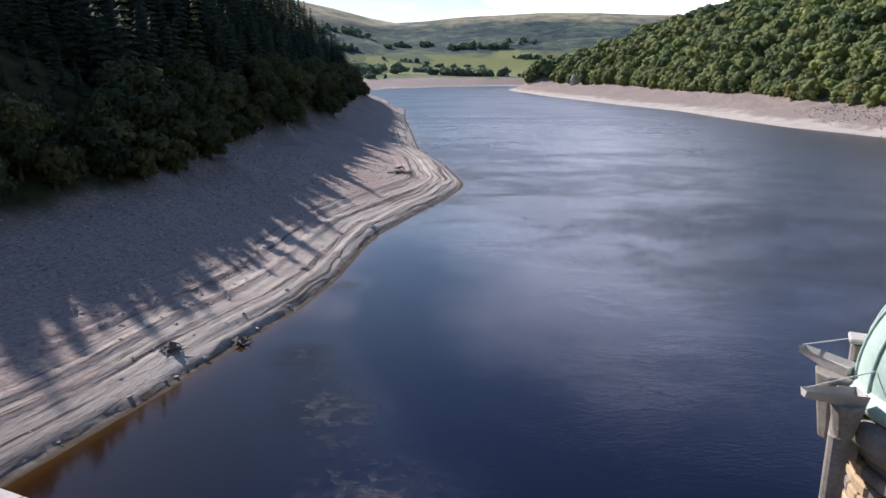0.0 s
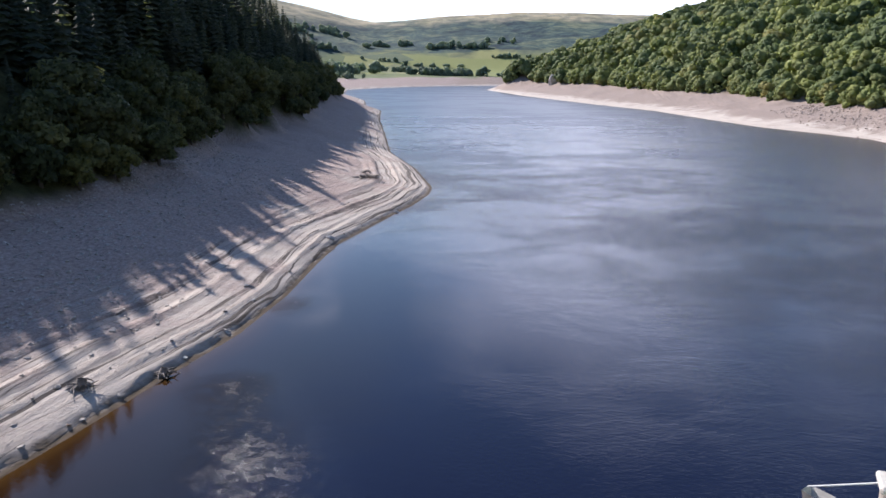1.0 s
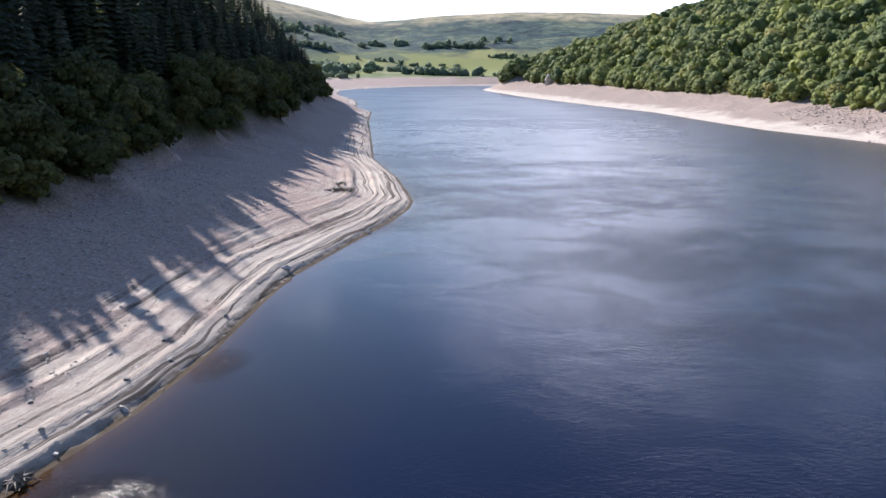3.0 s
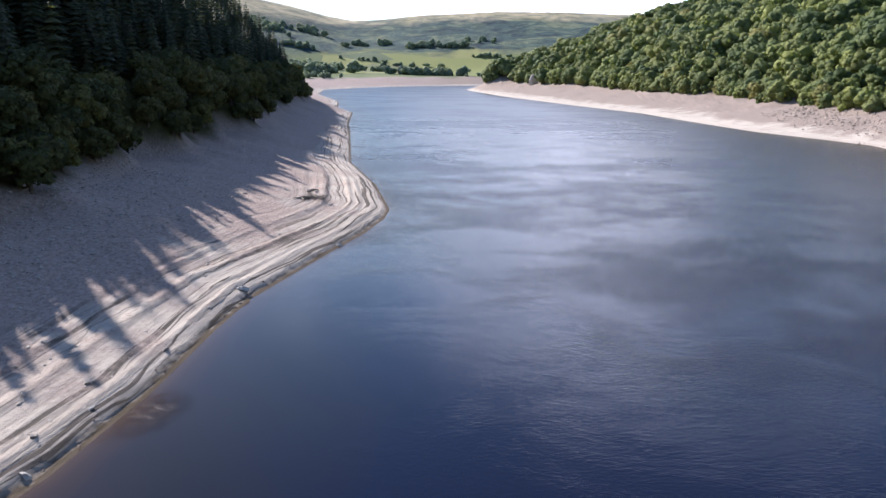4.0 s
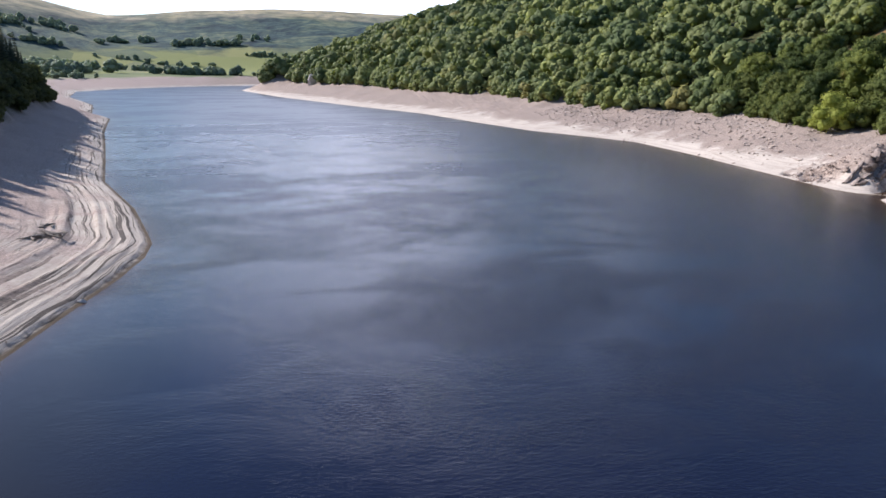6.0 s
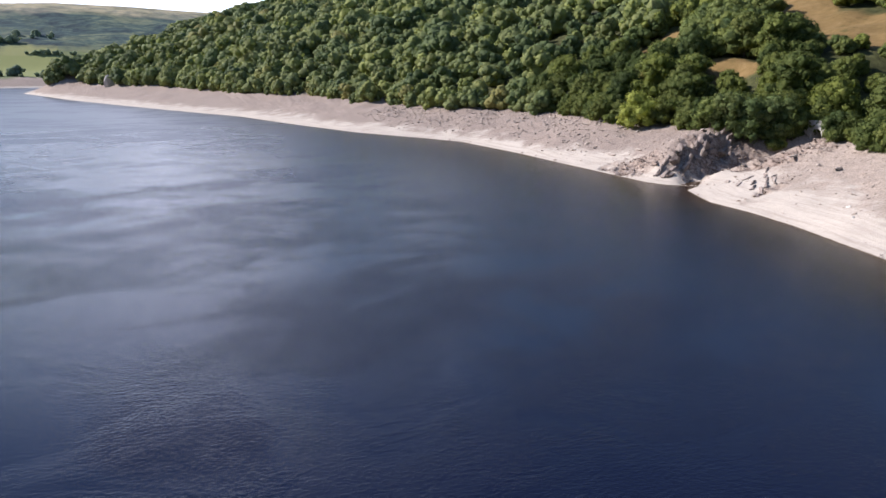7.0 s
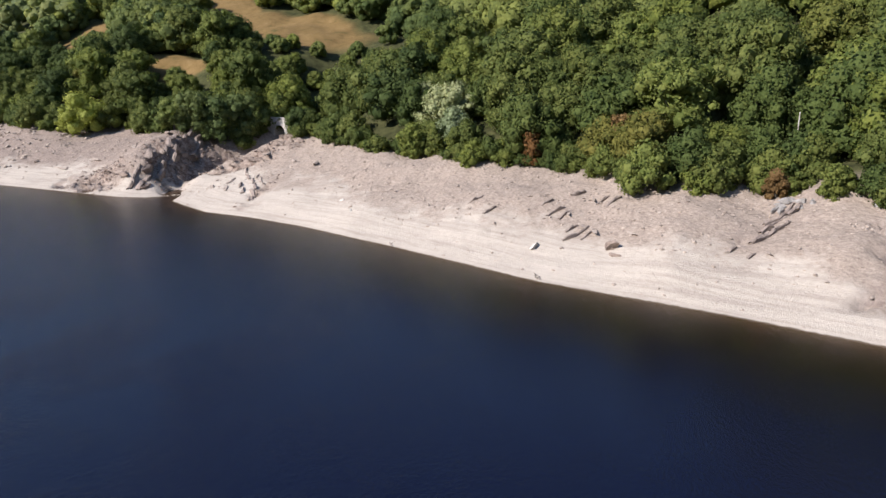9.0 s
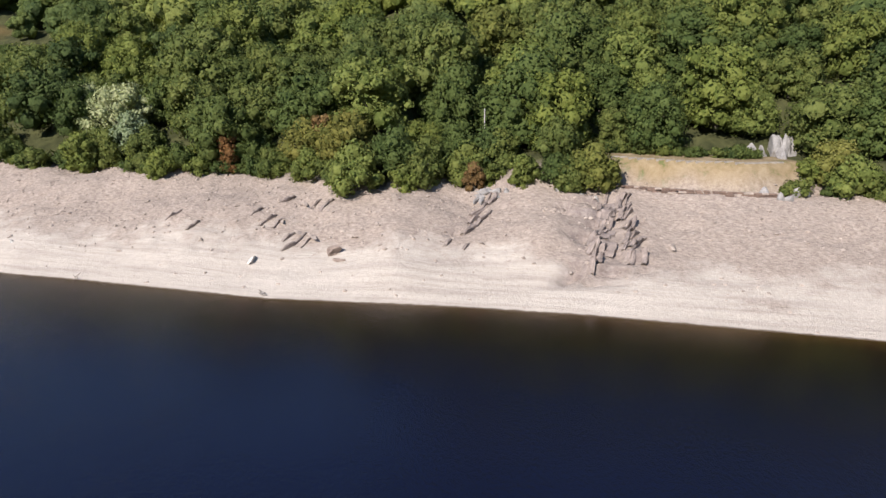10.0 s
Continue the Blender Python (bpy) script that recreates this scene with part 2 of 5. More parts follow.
def shore_distance(x, y):
    """Metres from the waterline, positive on land."""
    pts = np.array(SHORE, float)
    ends = np.roll(pts, -1, 0)
    best = np.full(x.shape, 1e9)
    inside = np.zeros(x.shape, bool)
    for (ax, ay), (bx, by) in zip(pts, ends):
        dx, dy = bx - ax, by - ay
        s = np.clip(((x - ax) * dx + (y - ay) * dy) / (dx * dx + dy * dy), 0, 1)
        best = np.minimum(best, np.hypot(x - ax - s * dx, y - ay - s * dy))
        if ay != by:
            cross = ((ay > y) != (by > y)) & (x < (bx - ax) * (y - ay) / (by - ay) + ax)
            inside ^= cross
    return np.where(inside, -best, best)


BEACH_L = np.array([(-60, 30), (60, 33), (77, 31), (113, 36), (150, 47), (163, 47), (200, 38), (250, 31), (470, 25), (700, 45), (1200, 60)], float)
BEACH_R = np.array([1, 0.84]) * np.array([(-60, 32), (4, 40), (37, 38), (50, 36), (60, 39), (70, 31), (85, 42), (101, 36), (136, 40), (160, 45), (172, 52), (185, 50),
                    (200, 40), (235, 48), (262, 40), (356, 62), (479, 74), (864, 105), (1040, 70), (1200, 45)], float)
MID = np.array([(-60, 6), (140, 40), (300, 20), (500, -40), (700, -95), (900, -180), (1150, -255)], float)
RIDGE = np.array([(-90, 330), (-45, 345), (-30, 342), (-24, 318), (-20.3, 280), (-16.2, 227), (-13.9, 230), (-10.3, 250), (-4.5, 264), (0, 260), (5.2, 246), (12, 252), (40, 300), (90, 330)], float)


def strand_lines(x, y, d):
    """Ledges at uneven distances from the waterline, fading in and out along it: 0 on the flats, up to 1 on a ledge."""
    q = d + 0.9 * fbm(x, y, 26, 21, 2) + 0.25 * fbm(x, y, 5, 22, 2)
    n = fbm(q, 0.012 * y + 0 * q, 0.95, 25, 2)
    n2 = fbm(q, 0.008 * y + 5, 3.4, 27, 2)
    fade = 0.75 + 0.8 * fbm(x, y, 24, 28, 2)
    low = smooth(0.6, 2.0, d) * (1 - 0.75 * smooth(11, 18, d)) * (1 - smooth(24, 34, d))
    return (smooth(0.10, 0.22, n) + 0.9 * smooth(0.16, 0.22, n2)) * np.clip(fade, 0, 1.2) * low


def crag_mask(x, y):
    """Bare broken rock round the stream mouth and below the road bank."""
    a = np.exp(-((x - 136) / 14) ** 2 - ((y - 190.5) / 8.5) ** 2) + np.exp(-((x - 124) / 5) ** 2 - ((y - 203) / 8) ** 2) * 0.8
    band = np.exp(-((x - 147) / 13) ** 2 - ((y - 178 + 0.35 * (x - 147)) / 7.5) ** 2) * 0.95
    band = np.maximum(band, np.exp(-((x - 123) / 7) ** 2 - ((y - 157 - 0.4 * (x - 123)) / 3.0) ** 2) * 0.6)
    rib = np.exp(-(((x - 98) * 0.22 + (y - 42) * 0.97) / 6.0) ** 2) * smooth(86, 91, x) * (1 - smooth(109, 112, x)) * 0.62
    rib2 = np.exp(-(((x - 107) * 0.6 + (y - 58) * 0.8) / 2.6) ** 2 - ((x - 107) / 7) ** 2) * 0.6
    m = np.maximum(np.maximum(a, band), np.maximum(rib, rib2))
    return np.clip(smooth(0.15, 0.75, m + 0.9 * fbm(x, y, 7, 65, 4) * (m > 0.05)), 0, 1)


def land(x, y, fine=True):
    """Height of the ground, and the masks that tell its cover."""
    d = shore_distance(x, y)
    right = smooth(-25, 25, x - np.interp(y, MID[:, 0], MID[:, 1]))
    far = smooth(1080, 1320, y - 90 * right)
    wob = 1 + 0.22 * fbm(x, y, 16, 5, 2)
    w = (np.interp(y, BEACH_L[:, 0], BEACH_L[:, 1]) * (1 - right) + np.interp(y, BEACH_R[:, 0], BEACH_R[:, 1]) * right) * (1 - far) + 95 * far
    w = w * wob
    top = np.interp(y, [0, 300, 850, 1500], [8.0, 9.0, 13.0, 18.0]) + 1.6 * right * (1 - smooth(250, 450, y))
    u = np.clip(d / w, 0, 1)
    bank = np.where(d > 0, top * u ** 1.06, np.maximum(0.30 * d, -6.0))
    back = np.maximum(d - w, 0)
    slope_l = 0.68 + 0.20 * smooth(50, 105, y) + 0.30 * smooth(110, 180, y) - 1.03 * smooth(440, 560, y)
    cap_l = 260 - 225 * smooth(440, 560, y)
    left_hill = cap_l * (1 - np.exp(-back * slope_l / cap_l))
    right_hill = 200 * (1 - np.exp(-back * 0.50 / 200))
    far_hill = 40 * (1 - np.exp(-back * 0.05 / 40))
    h = bank + (left_hill * (1 - right) + right_hill * right) * (1 - far) + far_hill * far
    # the side valley with its stream, and the shelf of the lakeside road
    along, off = x - 120, y - 180 - 8 * np.sin(np.clip((x - 118) / 45, 0, 1) * math.pi)
    h = h - smooth(50, 80, along) * 4 * np.exp(-((off - 0.35 * (along - 50)) / 24) ** 2) * (d > 0)
    h = h - 2.6 * smooth(1, 10, along) * (1 - smooth(60, 75, along)) * np.exp(-(off / 3.0) ** 2) * (d > 1)
    h = h + 2.2 * np.exp(-((x - 156) / 12) ** 2 - ((y - 170) / 8) ** 2)
    # rocky bluff on the far side of the stream mouth
    bluff = np.exp(-((x - 133) / 14) ** 2 - ((y - 197) / 10) ** 2)
    h = h + 2.2 * bluff * smooth(1, 8, d)
    # its broken face towards the stream
    brink = y - 192.8 - 0.16 * (x - 136) - 2.2 * fbm(x, y, 5.5, 67, 3)
    face = smooth(-0.7, 0.5, brink) * (1 - smooth(5, 15, brink)) * smooth(121, 128, x) * (1 - smooth(150, 158, x)) * smooth(1, 5, d)
    h = h + 2.2 * face
    h = h + 13 * np.exp(-((x + 84) / 30) ** 2 - ((y - 1118) / 34) ** 2) * smooth(4, 30, d)
    shelf = right * (1 - smooth(44, 52, y)) * (1 - far) * (d > 1)
    road = np.minimum(h, top) + 4.7 * smooth(1.0, 6.0, back)
    road = np.where(back > 14, np.maximum(road, 14.3 + (back - 14) * 0.6), road)
    h = h * (1 - shelf) + road * shelf
    # moors behind
    r, az = np.hypot(x, y), np.degrees(np.arctan2(x, y))
    ridge = np.interp(az, RIDGE[:, 0], RIDGE[:, 1]) * (r / 3000) ** 0.3
    moor = ridge * (0.30 * smooth(1750, 2300, r) + 0.70 * smooth(1950, 3000, r)) + 20 * fbm(x, y, 500, 31, 3) * smooth(1700, 2300, r) * (1 - smooth(2600, 3000, r))
    h = np.where(r > 1700, np.maximum(h, moor), h)
    land_on = smooth(0.0, 6.0, d)
    h = h + land_on * (0.5 * fbm(x, y, 14, 3, 4) * (0.3 + 0.7 * np.maximum(right, smooth(15, 35, d))) + 0.7 * fbm(x, y, 60, 9, 3) * smooth(10, 60, back))
    beach = 1 - smooth(0.5, 5.0, d - w + 4 * fbm(x, y, 9, 44, 3))
    if fine:
        # strandlines cut by the falling water: small ledges side by side along the shore
        h = h + (1 - right) * beach * (strand_lines(x, y, d) * 0.34 + 0.24 * smooth(0.8, 1.2, d + 0.6 * fbm(x, y, 3, 23, 2)) * (1 - smooth(4, 12, d)))
        rough = beach * smooth(2.0, 5.5, h + 3.0 * fbm(x, y, 22, 62, 2)) * right
        h = h + rough * (0.6 * np.abs(fbm(x * 1.0 + 0.3 * y, 0.45 * y - x * 0.14, 4.2, 61, 4)) + 0.45 * fbm(x, y, 2.0, 66, 3))
        crag = crag_mask(x, y)
        knob = 3.0 * (0.22 - np.abs(fbm(x + 0.5 * y, 0.6 * y - x * 0.5, 5.5, 63, 3))) + 0.25 * x - 0.10 * y
        step = knob / 1.25
        beds = 1.25 * (np.floor(step) + smooth(0.80, 1.0, step - np.floor(step))) - 0.25 * x + 0.10 * y
        h = h + crag * smooth(0.3, 2.0, d) * (beds + 0.35 * fbm(x, y, 1.8, 64, 3))
        rubble = beach * (1 - right) * smooth(3.0, 5.0, h)
        h = h + rubble * 0.30 * fbm(x, y, 1.7, 88, 3)
    return h, d, beach, right, far, back


def spaced(stops):
    out = []
    for (a, b, step) in stops:
        out += list(np.arange(a, b, step))
    return np.array(out + [stops[-1][1]])


def grow(start, end, step, rate):
    out, v = [], start
    while v < end:
        out.append(v); v += step; step *= rate
    return out + [end]


gx = np.array([-v for v in reversed(grow(150, 4200, 4, 1.10))] + list(spaced([(-148, -82, 2.2), (-82, -64, 0.6), (-64, -28, 0.33), (-28, 66, 4.0), (66, 178, 0.62), (178, 262, 1.7)])) + grow(266, 4200, 4, 1.10))
gy = np.array([-v for v in reversed(grow(24, 600, 4, 1.2))] + list(spaced([(-20, 16, 2.0), (16, 235, 0.75), (235, 340, 1.4), (340, 560, 3.0), (560, 1000, 8.0)])) + grow(1008, 4700, 9, 1.045))
gx, gy = np.unique(gx.round(3)), np.unique(gy.round(3))
X, Y = np.meshgrid(gx, gy)
HH, DD, BEACH, RIGHTSIDE, FARSIDE, BACK = land(X, Y)
ny, nx = X.shape
quad = np.arange(ny * nx).reshape(ny, nx)
faces = np.stack([quad[:-1, :-1], quad[:-1, 1:], quad[1:, 1:], quad[1:, :-1]], -1).reshape(-1, 4)
ground_mesh = raw_mesh("ground", np.stack([X, Y, HH], -1).reshape(-1, 3), faces, True)
add_attr(ground_mesh, "beach", BEACH)
add_attr(ground_mesh, "right", RIGHTSIDE)
add_attr(ground_mesh, "shore", DD)
add_attr(ground_mesh, "back", BACK)
add_attr(ground_mesh, "strand", strand_lines(X, Y, DD) * (1 - RIGHTSIDE))
add_attr(ground_mesh, "crag", crag_mask(X, Y) * (DD > 0.5))


def ground_material():
    m, t, p = material("shore_and_hill")
    pos = position(t)
    beach, rightside, shore, back = (attr_node(t, n) for n in ("beach", "right", "shore", "back"))
    level = t.nodes.new("ShaderNodeSeparateXYZ")
    link(t, pos, level.inputs[0])
    z, yy = level.outputs["Z"], level.outputs["Y"]
    # silt: pale, with fine grain, and thin strandlines that follow the level
    grain, blot = noise_node(t, 1.3, 8, 0.7, pos), noise_node(t, 0.06, 5, 0.6, pos)
    silt = ramp_node(t, blot, (0.3, (0.335, 0.296, 0.255)), (0.7, (0.47, 0.425, 0.37)))
    lay = t.nodes.new("ShaderNodeCombineXYZ")
    link(t, shore, lay.inputs[0]); link(t, math_node(t, "MULTIPLY", yy, 0.07), lay.inputs[1])
    streak = noise_node(t, 0.75, 7, 0.68, lay.outputs[0], 0.3)
    silt = mix_node(t, 0.30, silt, ramp_node(t, grain, (0.3, (0.21, 0.18, 0.158)), (0.62, (0.50, 0.45, 0.395))))
    silt = mix_node(t, 0.45, silt, ramp_node(t, streak, (0.34, (0.21, 0.175, 0.152)), (0.50, (0.385, 0.342, 0.298)), (0.66, (0.47, 0.42, 0.37))))
    leftside = math_node(t, "SUBTRACT", 1.0, rightside)
    silt = mix_node(t, 1.0, silt, (1.11, 1.11, 1.12), "MULTIPLY")
    lv2 = t.nodes.new("ShaderNodeCombineXYZ")
    link(t, math_node(t, "ADD", shore, math_node(t, "MULTIPLY", noise_node(t, 0.05, 3, 0.5, pos), 3.2)), lv2.inputs[0])
    link(t, math_node(t, "MULTIPLY", yy, 0.016), lv2.inputs[1])
    ledge = noise_node(t, 1.25, 5, 0.62, lv2.outputs[0])
    near = math_node(t, "MULTIPLY", math_node(t, "SUBTRACT", 26.0, shore), 0.07, True)
    dark = math_node(t, "MULTIPLY", math_node(t, "MULTIPLY", math_node(t, "SUBTRACT", 0.468, ledge), 22.0, True), math_node(t, "MULTIPLY", near, leftside))
    silt = mix_node(t, math_node(t, "MULTIPLY", dark, 0.95), silt, (0.070, 0.060, 0.054))
    # shade at the near end of the left bank, put into the silt colour
    bank_shade = math_node(t, "MULTIPLY", math_node(t, "MULTIPLY", math_node(t, "SUBTRACT", 40.0, yy), 0.06, True), leftside)
    silt = mix_node(t, math_node(t, "MULTIPLY", bank_shade, 0.75), silt, mix_node(t, 1.0, silt, (0.50, 0.48, 0.48), "MULTIPLY"))
    warp = math_node(t, "ADD", z, math_node(t, "MULTIPLY", noise_node(t, 0.07, 4, 0.55, pos), 0.9))
    lv = t.nodes.new("ShaderNodeCombineXYZ")
    link(t, math_node(t, "MULTIPLY", warp, 9.5), lv.inputs[2])
    ln = node(t, "ShaderNodeTexNoise", Scale=1.0, Detail=4.0, Roughness=0.7)
    link(t, lv.outputs[0], ln.inputs["Vector"])
    strand = ramp_node(t, ln.outputs["Fac"], (0.39, 0.16), (0.455, 1.0))
    silt = mix_node(t, math_node(t, "MULTIPLY", math_node(t, "SUBTRACT", 1.0, math_node(t, "MULTIPLY", rightside, 0.75)), 0.65), silt, mix_node(t, 1.0, silt, strand, "MULTIPLY"))
    # shale higher up on the shore
    bed = t.nodes.new("ShaderNodeCombineXYZ")
    link(t, shore, bed.inputs[0]); link(t, math_node(t, "MULTIPLY", yy, 0.55), bed.inputs[1])
    shale = ramp_node(t, noise_node(t, 2.4, 10, 0.82, bed.outputs[0], 0.1), (0.30, (0.070, 0.053, 0.046)), (0.42, (0.190, 0.150, 0.130)), (0.54, (0.280, 0.230, 0.200)), (0.72, (0.42, 0.365, 0.322)))
    crag = attr_node(t, "crag")
    cragcol = ramp_node(t, noise_node(t, 0.7, 9, 0.75, pos, 0.6), (0.36, (0.060, 0.042, 0.036)), (0.46, (0.180, 0.130, 0.108)), (0.56, (0.315, 0.255, 0.220)), (0.72, (0.45, 0.39, 0.34)))
    shale_on = math_node(t, "ADD", math_node(t, "MULTIPLY", z, 0.17), math_node(t, "MULTIPLY", noise_node(t, 0.09, 8, 0.72, pos), 1.9))
    shale_on2 = math_node(t, "ADD", math_node(t, "SUBTRACT", shale_on, 1.50, False), math_node(t, "ADD", math_node(t, "MULTIPLY", leftside, 0.32), math_node(t, "MULTIPLY", math_node(t, "MULTIPLY", rightside, 0.30), math_node(t, "ADD", math_node(t, "MULTIPLY", math_node(t, "SUBTRACT", yy, 190.0), 0.015, True), math_node(t, "MULTIPLY", math_node(t, "SUBTRACT", 56.0, yy), 0.045, True)))))
    shale_fac = math_node(t, "MULTIPLY", shale_on2, 3.0, True)
    shale = mix_node(t, leftside, shale, mix_node(t, 1.0, shale, (1.22, 1.20, 1.24), "MULTIPLY"))
    shale = mix_node(t, math_node(t, "MULTIPLY", rightside, math_node(t, "SUBTRACT", 1.0, math_node(t, "MULTIPLY", math_node(t, "SUBTRACT", yy, 165.0), 0.02, True))), shale, mix_node(t, 1.0, shale, (1.20, 1.22, 1.20), "MULTIPLY"))
    shorecol = mix_node(t, shale_fac, silt, shale)
    slate = ramp_node(t, noise_node(t, 0.8, 9, 0.75, pos, 0.6), (0.34, (0.115, 0.088, 0.080)), (0.50, (0.215, 0.175, 0.160)), (0.66, (0.33, 0.285, 0.262)))
    cragcol = mix_node(t, math_node(t, "MULTIPLY", math_node(t, "SUBTRACT", 125.0, yy), 0.05, True), cragcol, slate)
    # silt lies on the flat beds, bare rock on their broken faces
    facing = t.nodes.new("ShaderNodeSeparateXYZ")
    link(t, t.nodes.new("ShaderNodeNewGeometry").outputs["Normal"], facing.inputs[0])
    steep = math_node(t, "MULTIPLY", math_node(t, "SUBTRACT", 0.93, math_node(t, "ADD", facing.outputs["Z"], math_node(t, "MULTIPLY", math_node(t, "SUBTRACT", noise_node(t, 0.5, 6, 0.7, pos), 0.5), 0.30))), 5.0, True)
    shorecol = mix_node(t, crag, shorecol, mix_node(t, math_node(t, "ADD", 0.25, math_node(t, "MULTIPLY", steep, 0.75)), shale, cragcol))
    # wet peaty rim at the water
    wet = ramp_node(t, math_node(t, "ADD", math_node(t, "MULTIPLY", shore, math_node(t, "ADD", 0.45, math_node(t, "MULTIPLY", rightside, 0.8))), math_node(t, "MULTIPLY", noise_node(t, 0.8, 3, 0.5, pos), 0.6)), (0.0, 1.0), (0.5, 0.95), (0.85, 0.0))
    shorecol = mix_node(t, wet, shorecol, (0.085, 0.064, 0.044))
    # woodland floor, meadow, far fields and moor
    floor_ = ramp_node(t, noise_node(t, 0.4, 6, 0.6, pos), (0.35, (0.030, 0.034, 0.014)), (0.65, (0.075, 0.078, 0.032)))
    hay = ramp_node(t, noise_node(t, 0.13, 10, 0.78, pos, 0.5), (0.34, (0.075, 0.072, 0.026)), (0.44, (0.150, 0.100, 0.040)), (0.56, (0.195, 0.130, 0.055)), (0.70, (0.245, 0.170, 0.080)))
    verge = ramp_node(t, noise_node(t, 0.28, 8, 0.72, pos, 0.4), (0.36, (0.10, 0.125, 0.040)), (0.46, (0.23, 0.172, 0.098)), (0.62, (0.31, 0.245, 0.155)))
    hay = mix_node(t, math_node(t, "MULTIPLY", math_node(t, "SUBTRACT", 60.0, yy), 0.2, True), hay, verge)
    meadow = attr_node(t, "meadow")
    up = mix_node(t, meadow, floor_, hay)
    fieldnoise = node(t, "ShaderNodeTexVoronoi", Scale=0.0062)
    link(t, pos, fieldnoise.inputs["Vector"])
    # blue haze on the far slopes is put into the field and heath colours
    fields = ramp_node(t, fieldnoise.outputs["Color"], (0.2, (0.110, 0.140, 0.066)), (0.42, (0.195, 0.215, 0.080)), (0.58, (0.24, 0.235, 0.110)), (0.8, (0.100, 0.130, 0.075)))
    hazed_heath = ramp_node(t, noise_node(t, 0.0075, 12, 0.80, pos, 1.2), (0.41, (0.014, 0.036, 0.048)), (0.47, (0.036, 0.070, 0.070)), (0.53, (0.070, 0.106, 0.080)), (0.61, (0.150, 0.168, 0.105)))
    straw = ramp_node(t, noise_node(t, 0.006, 8, 0.68, pos), (0.36, (0.15, 0.150, 0.095)), (0.50, (0.30, 0.265, 0.170)), (0.65, (0.42, 0.355, 0.24)))
    zz = math_node(t, "ADD", z, math_node(t, "MULTIPLY", math_node(t, "SUBTRACT", noise_node(t, 0.0035, 5, 0.6, pos), 0.5), 150.0))
    moor = mix_node(t, math_node(t, "MULTIPLY", math_node(t, "SUBTRACT", zz, 188.0), 0.03, True), hazed_heath, straw)
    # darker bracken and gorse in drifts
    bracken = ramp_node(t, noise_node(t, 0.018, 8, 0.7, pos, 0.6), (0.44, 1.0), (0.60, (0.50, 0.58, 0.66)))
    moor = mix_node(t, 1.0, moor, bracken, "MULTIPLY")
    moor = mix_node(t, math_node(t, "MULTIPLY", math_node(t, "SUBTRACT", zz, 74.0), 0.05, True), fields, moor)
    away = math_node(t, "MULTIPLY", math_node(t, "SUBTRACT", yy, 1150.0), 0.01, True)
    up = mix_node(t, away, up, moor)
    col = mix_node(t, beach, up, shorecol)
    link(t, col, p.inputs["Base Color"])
    p.inputs["Roughness"].default_value = 0.95
    p.inputs["Specular IOR Level"].default_value = 0.15
    relief = math_node(t, "ADD", math_node(t, "MULTIPLY", noise_node(t, 2.2, 8, 0.72, pos), 0.5), math_node(t, "ADD", math_node(t, "MULTIPLY", ln.outputs["Fac"], 0.35), math_node(t, "MULTIPLY", math_node(t, "MULTIPLY", streak, leftside), 0.9)))
    bump_node(t, p, relief, 0.85, 0.35)
    return m


def meadow_mask(x, y):
    """Open hay meadows among the oaks on the hillside."""
    def glade(cx, cy, ux, uy, long, wide):
        return np.exp(-(((x - cx) * ux + (y - cy) * uy) / long) ** 2 - ((-(x - cx) * uy + (y - cy) * ux) / wide) ** 2)

    a = np.maximum(glade(232, 216, 0.30, 0.95, 34, 19), glade(252, 266, 0.55, 0.83, 40, 10))
    b = glade(229, 320, 0.75, -0.66, 18, 13)
    c = glade(193, 240, 0.20, 0.98, 18, 8)
    a = np.maximum(a, c)
    verge = 0.8 * smooth(5, 8, y) * (1 - smooth(38, 41, y)) * smooth(96, 98, x) * (1 - smooth(122, 126, x + 0.2 * (40 - y)))
    return smooth(0.35, 0.55, np.maximum(np.maximum(a, b), verge) + 0.25 * fbm(x, y, 18, 91, 3))


add_attr(ground_mesh, "meadow", meadow_mask(X, Y))
ground_mesh.materials.append(ground_material())
ground = tagged(new("ground", ground_mesh), "pale drawn-down reservoir shore below wooded hills and moor", "ground", kind="structure")


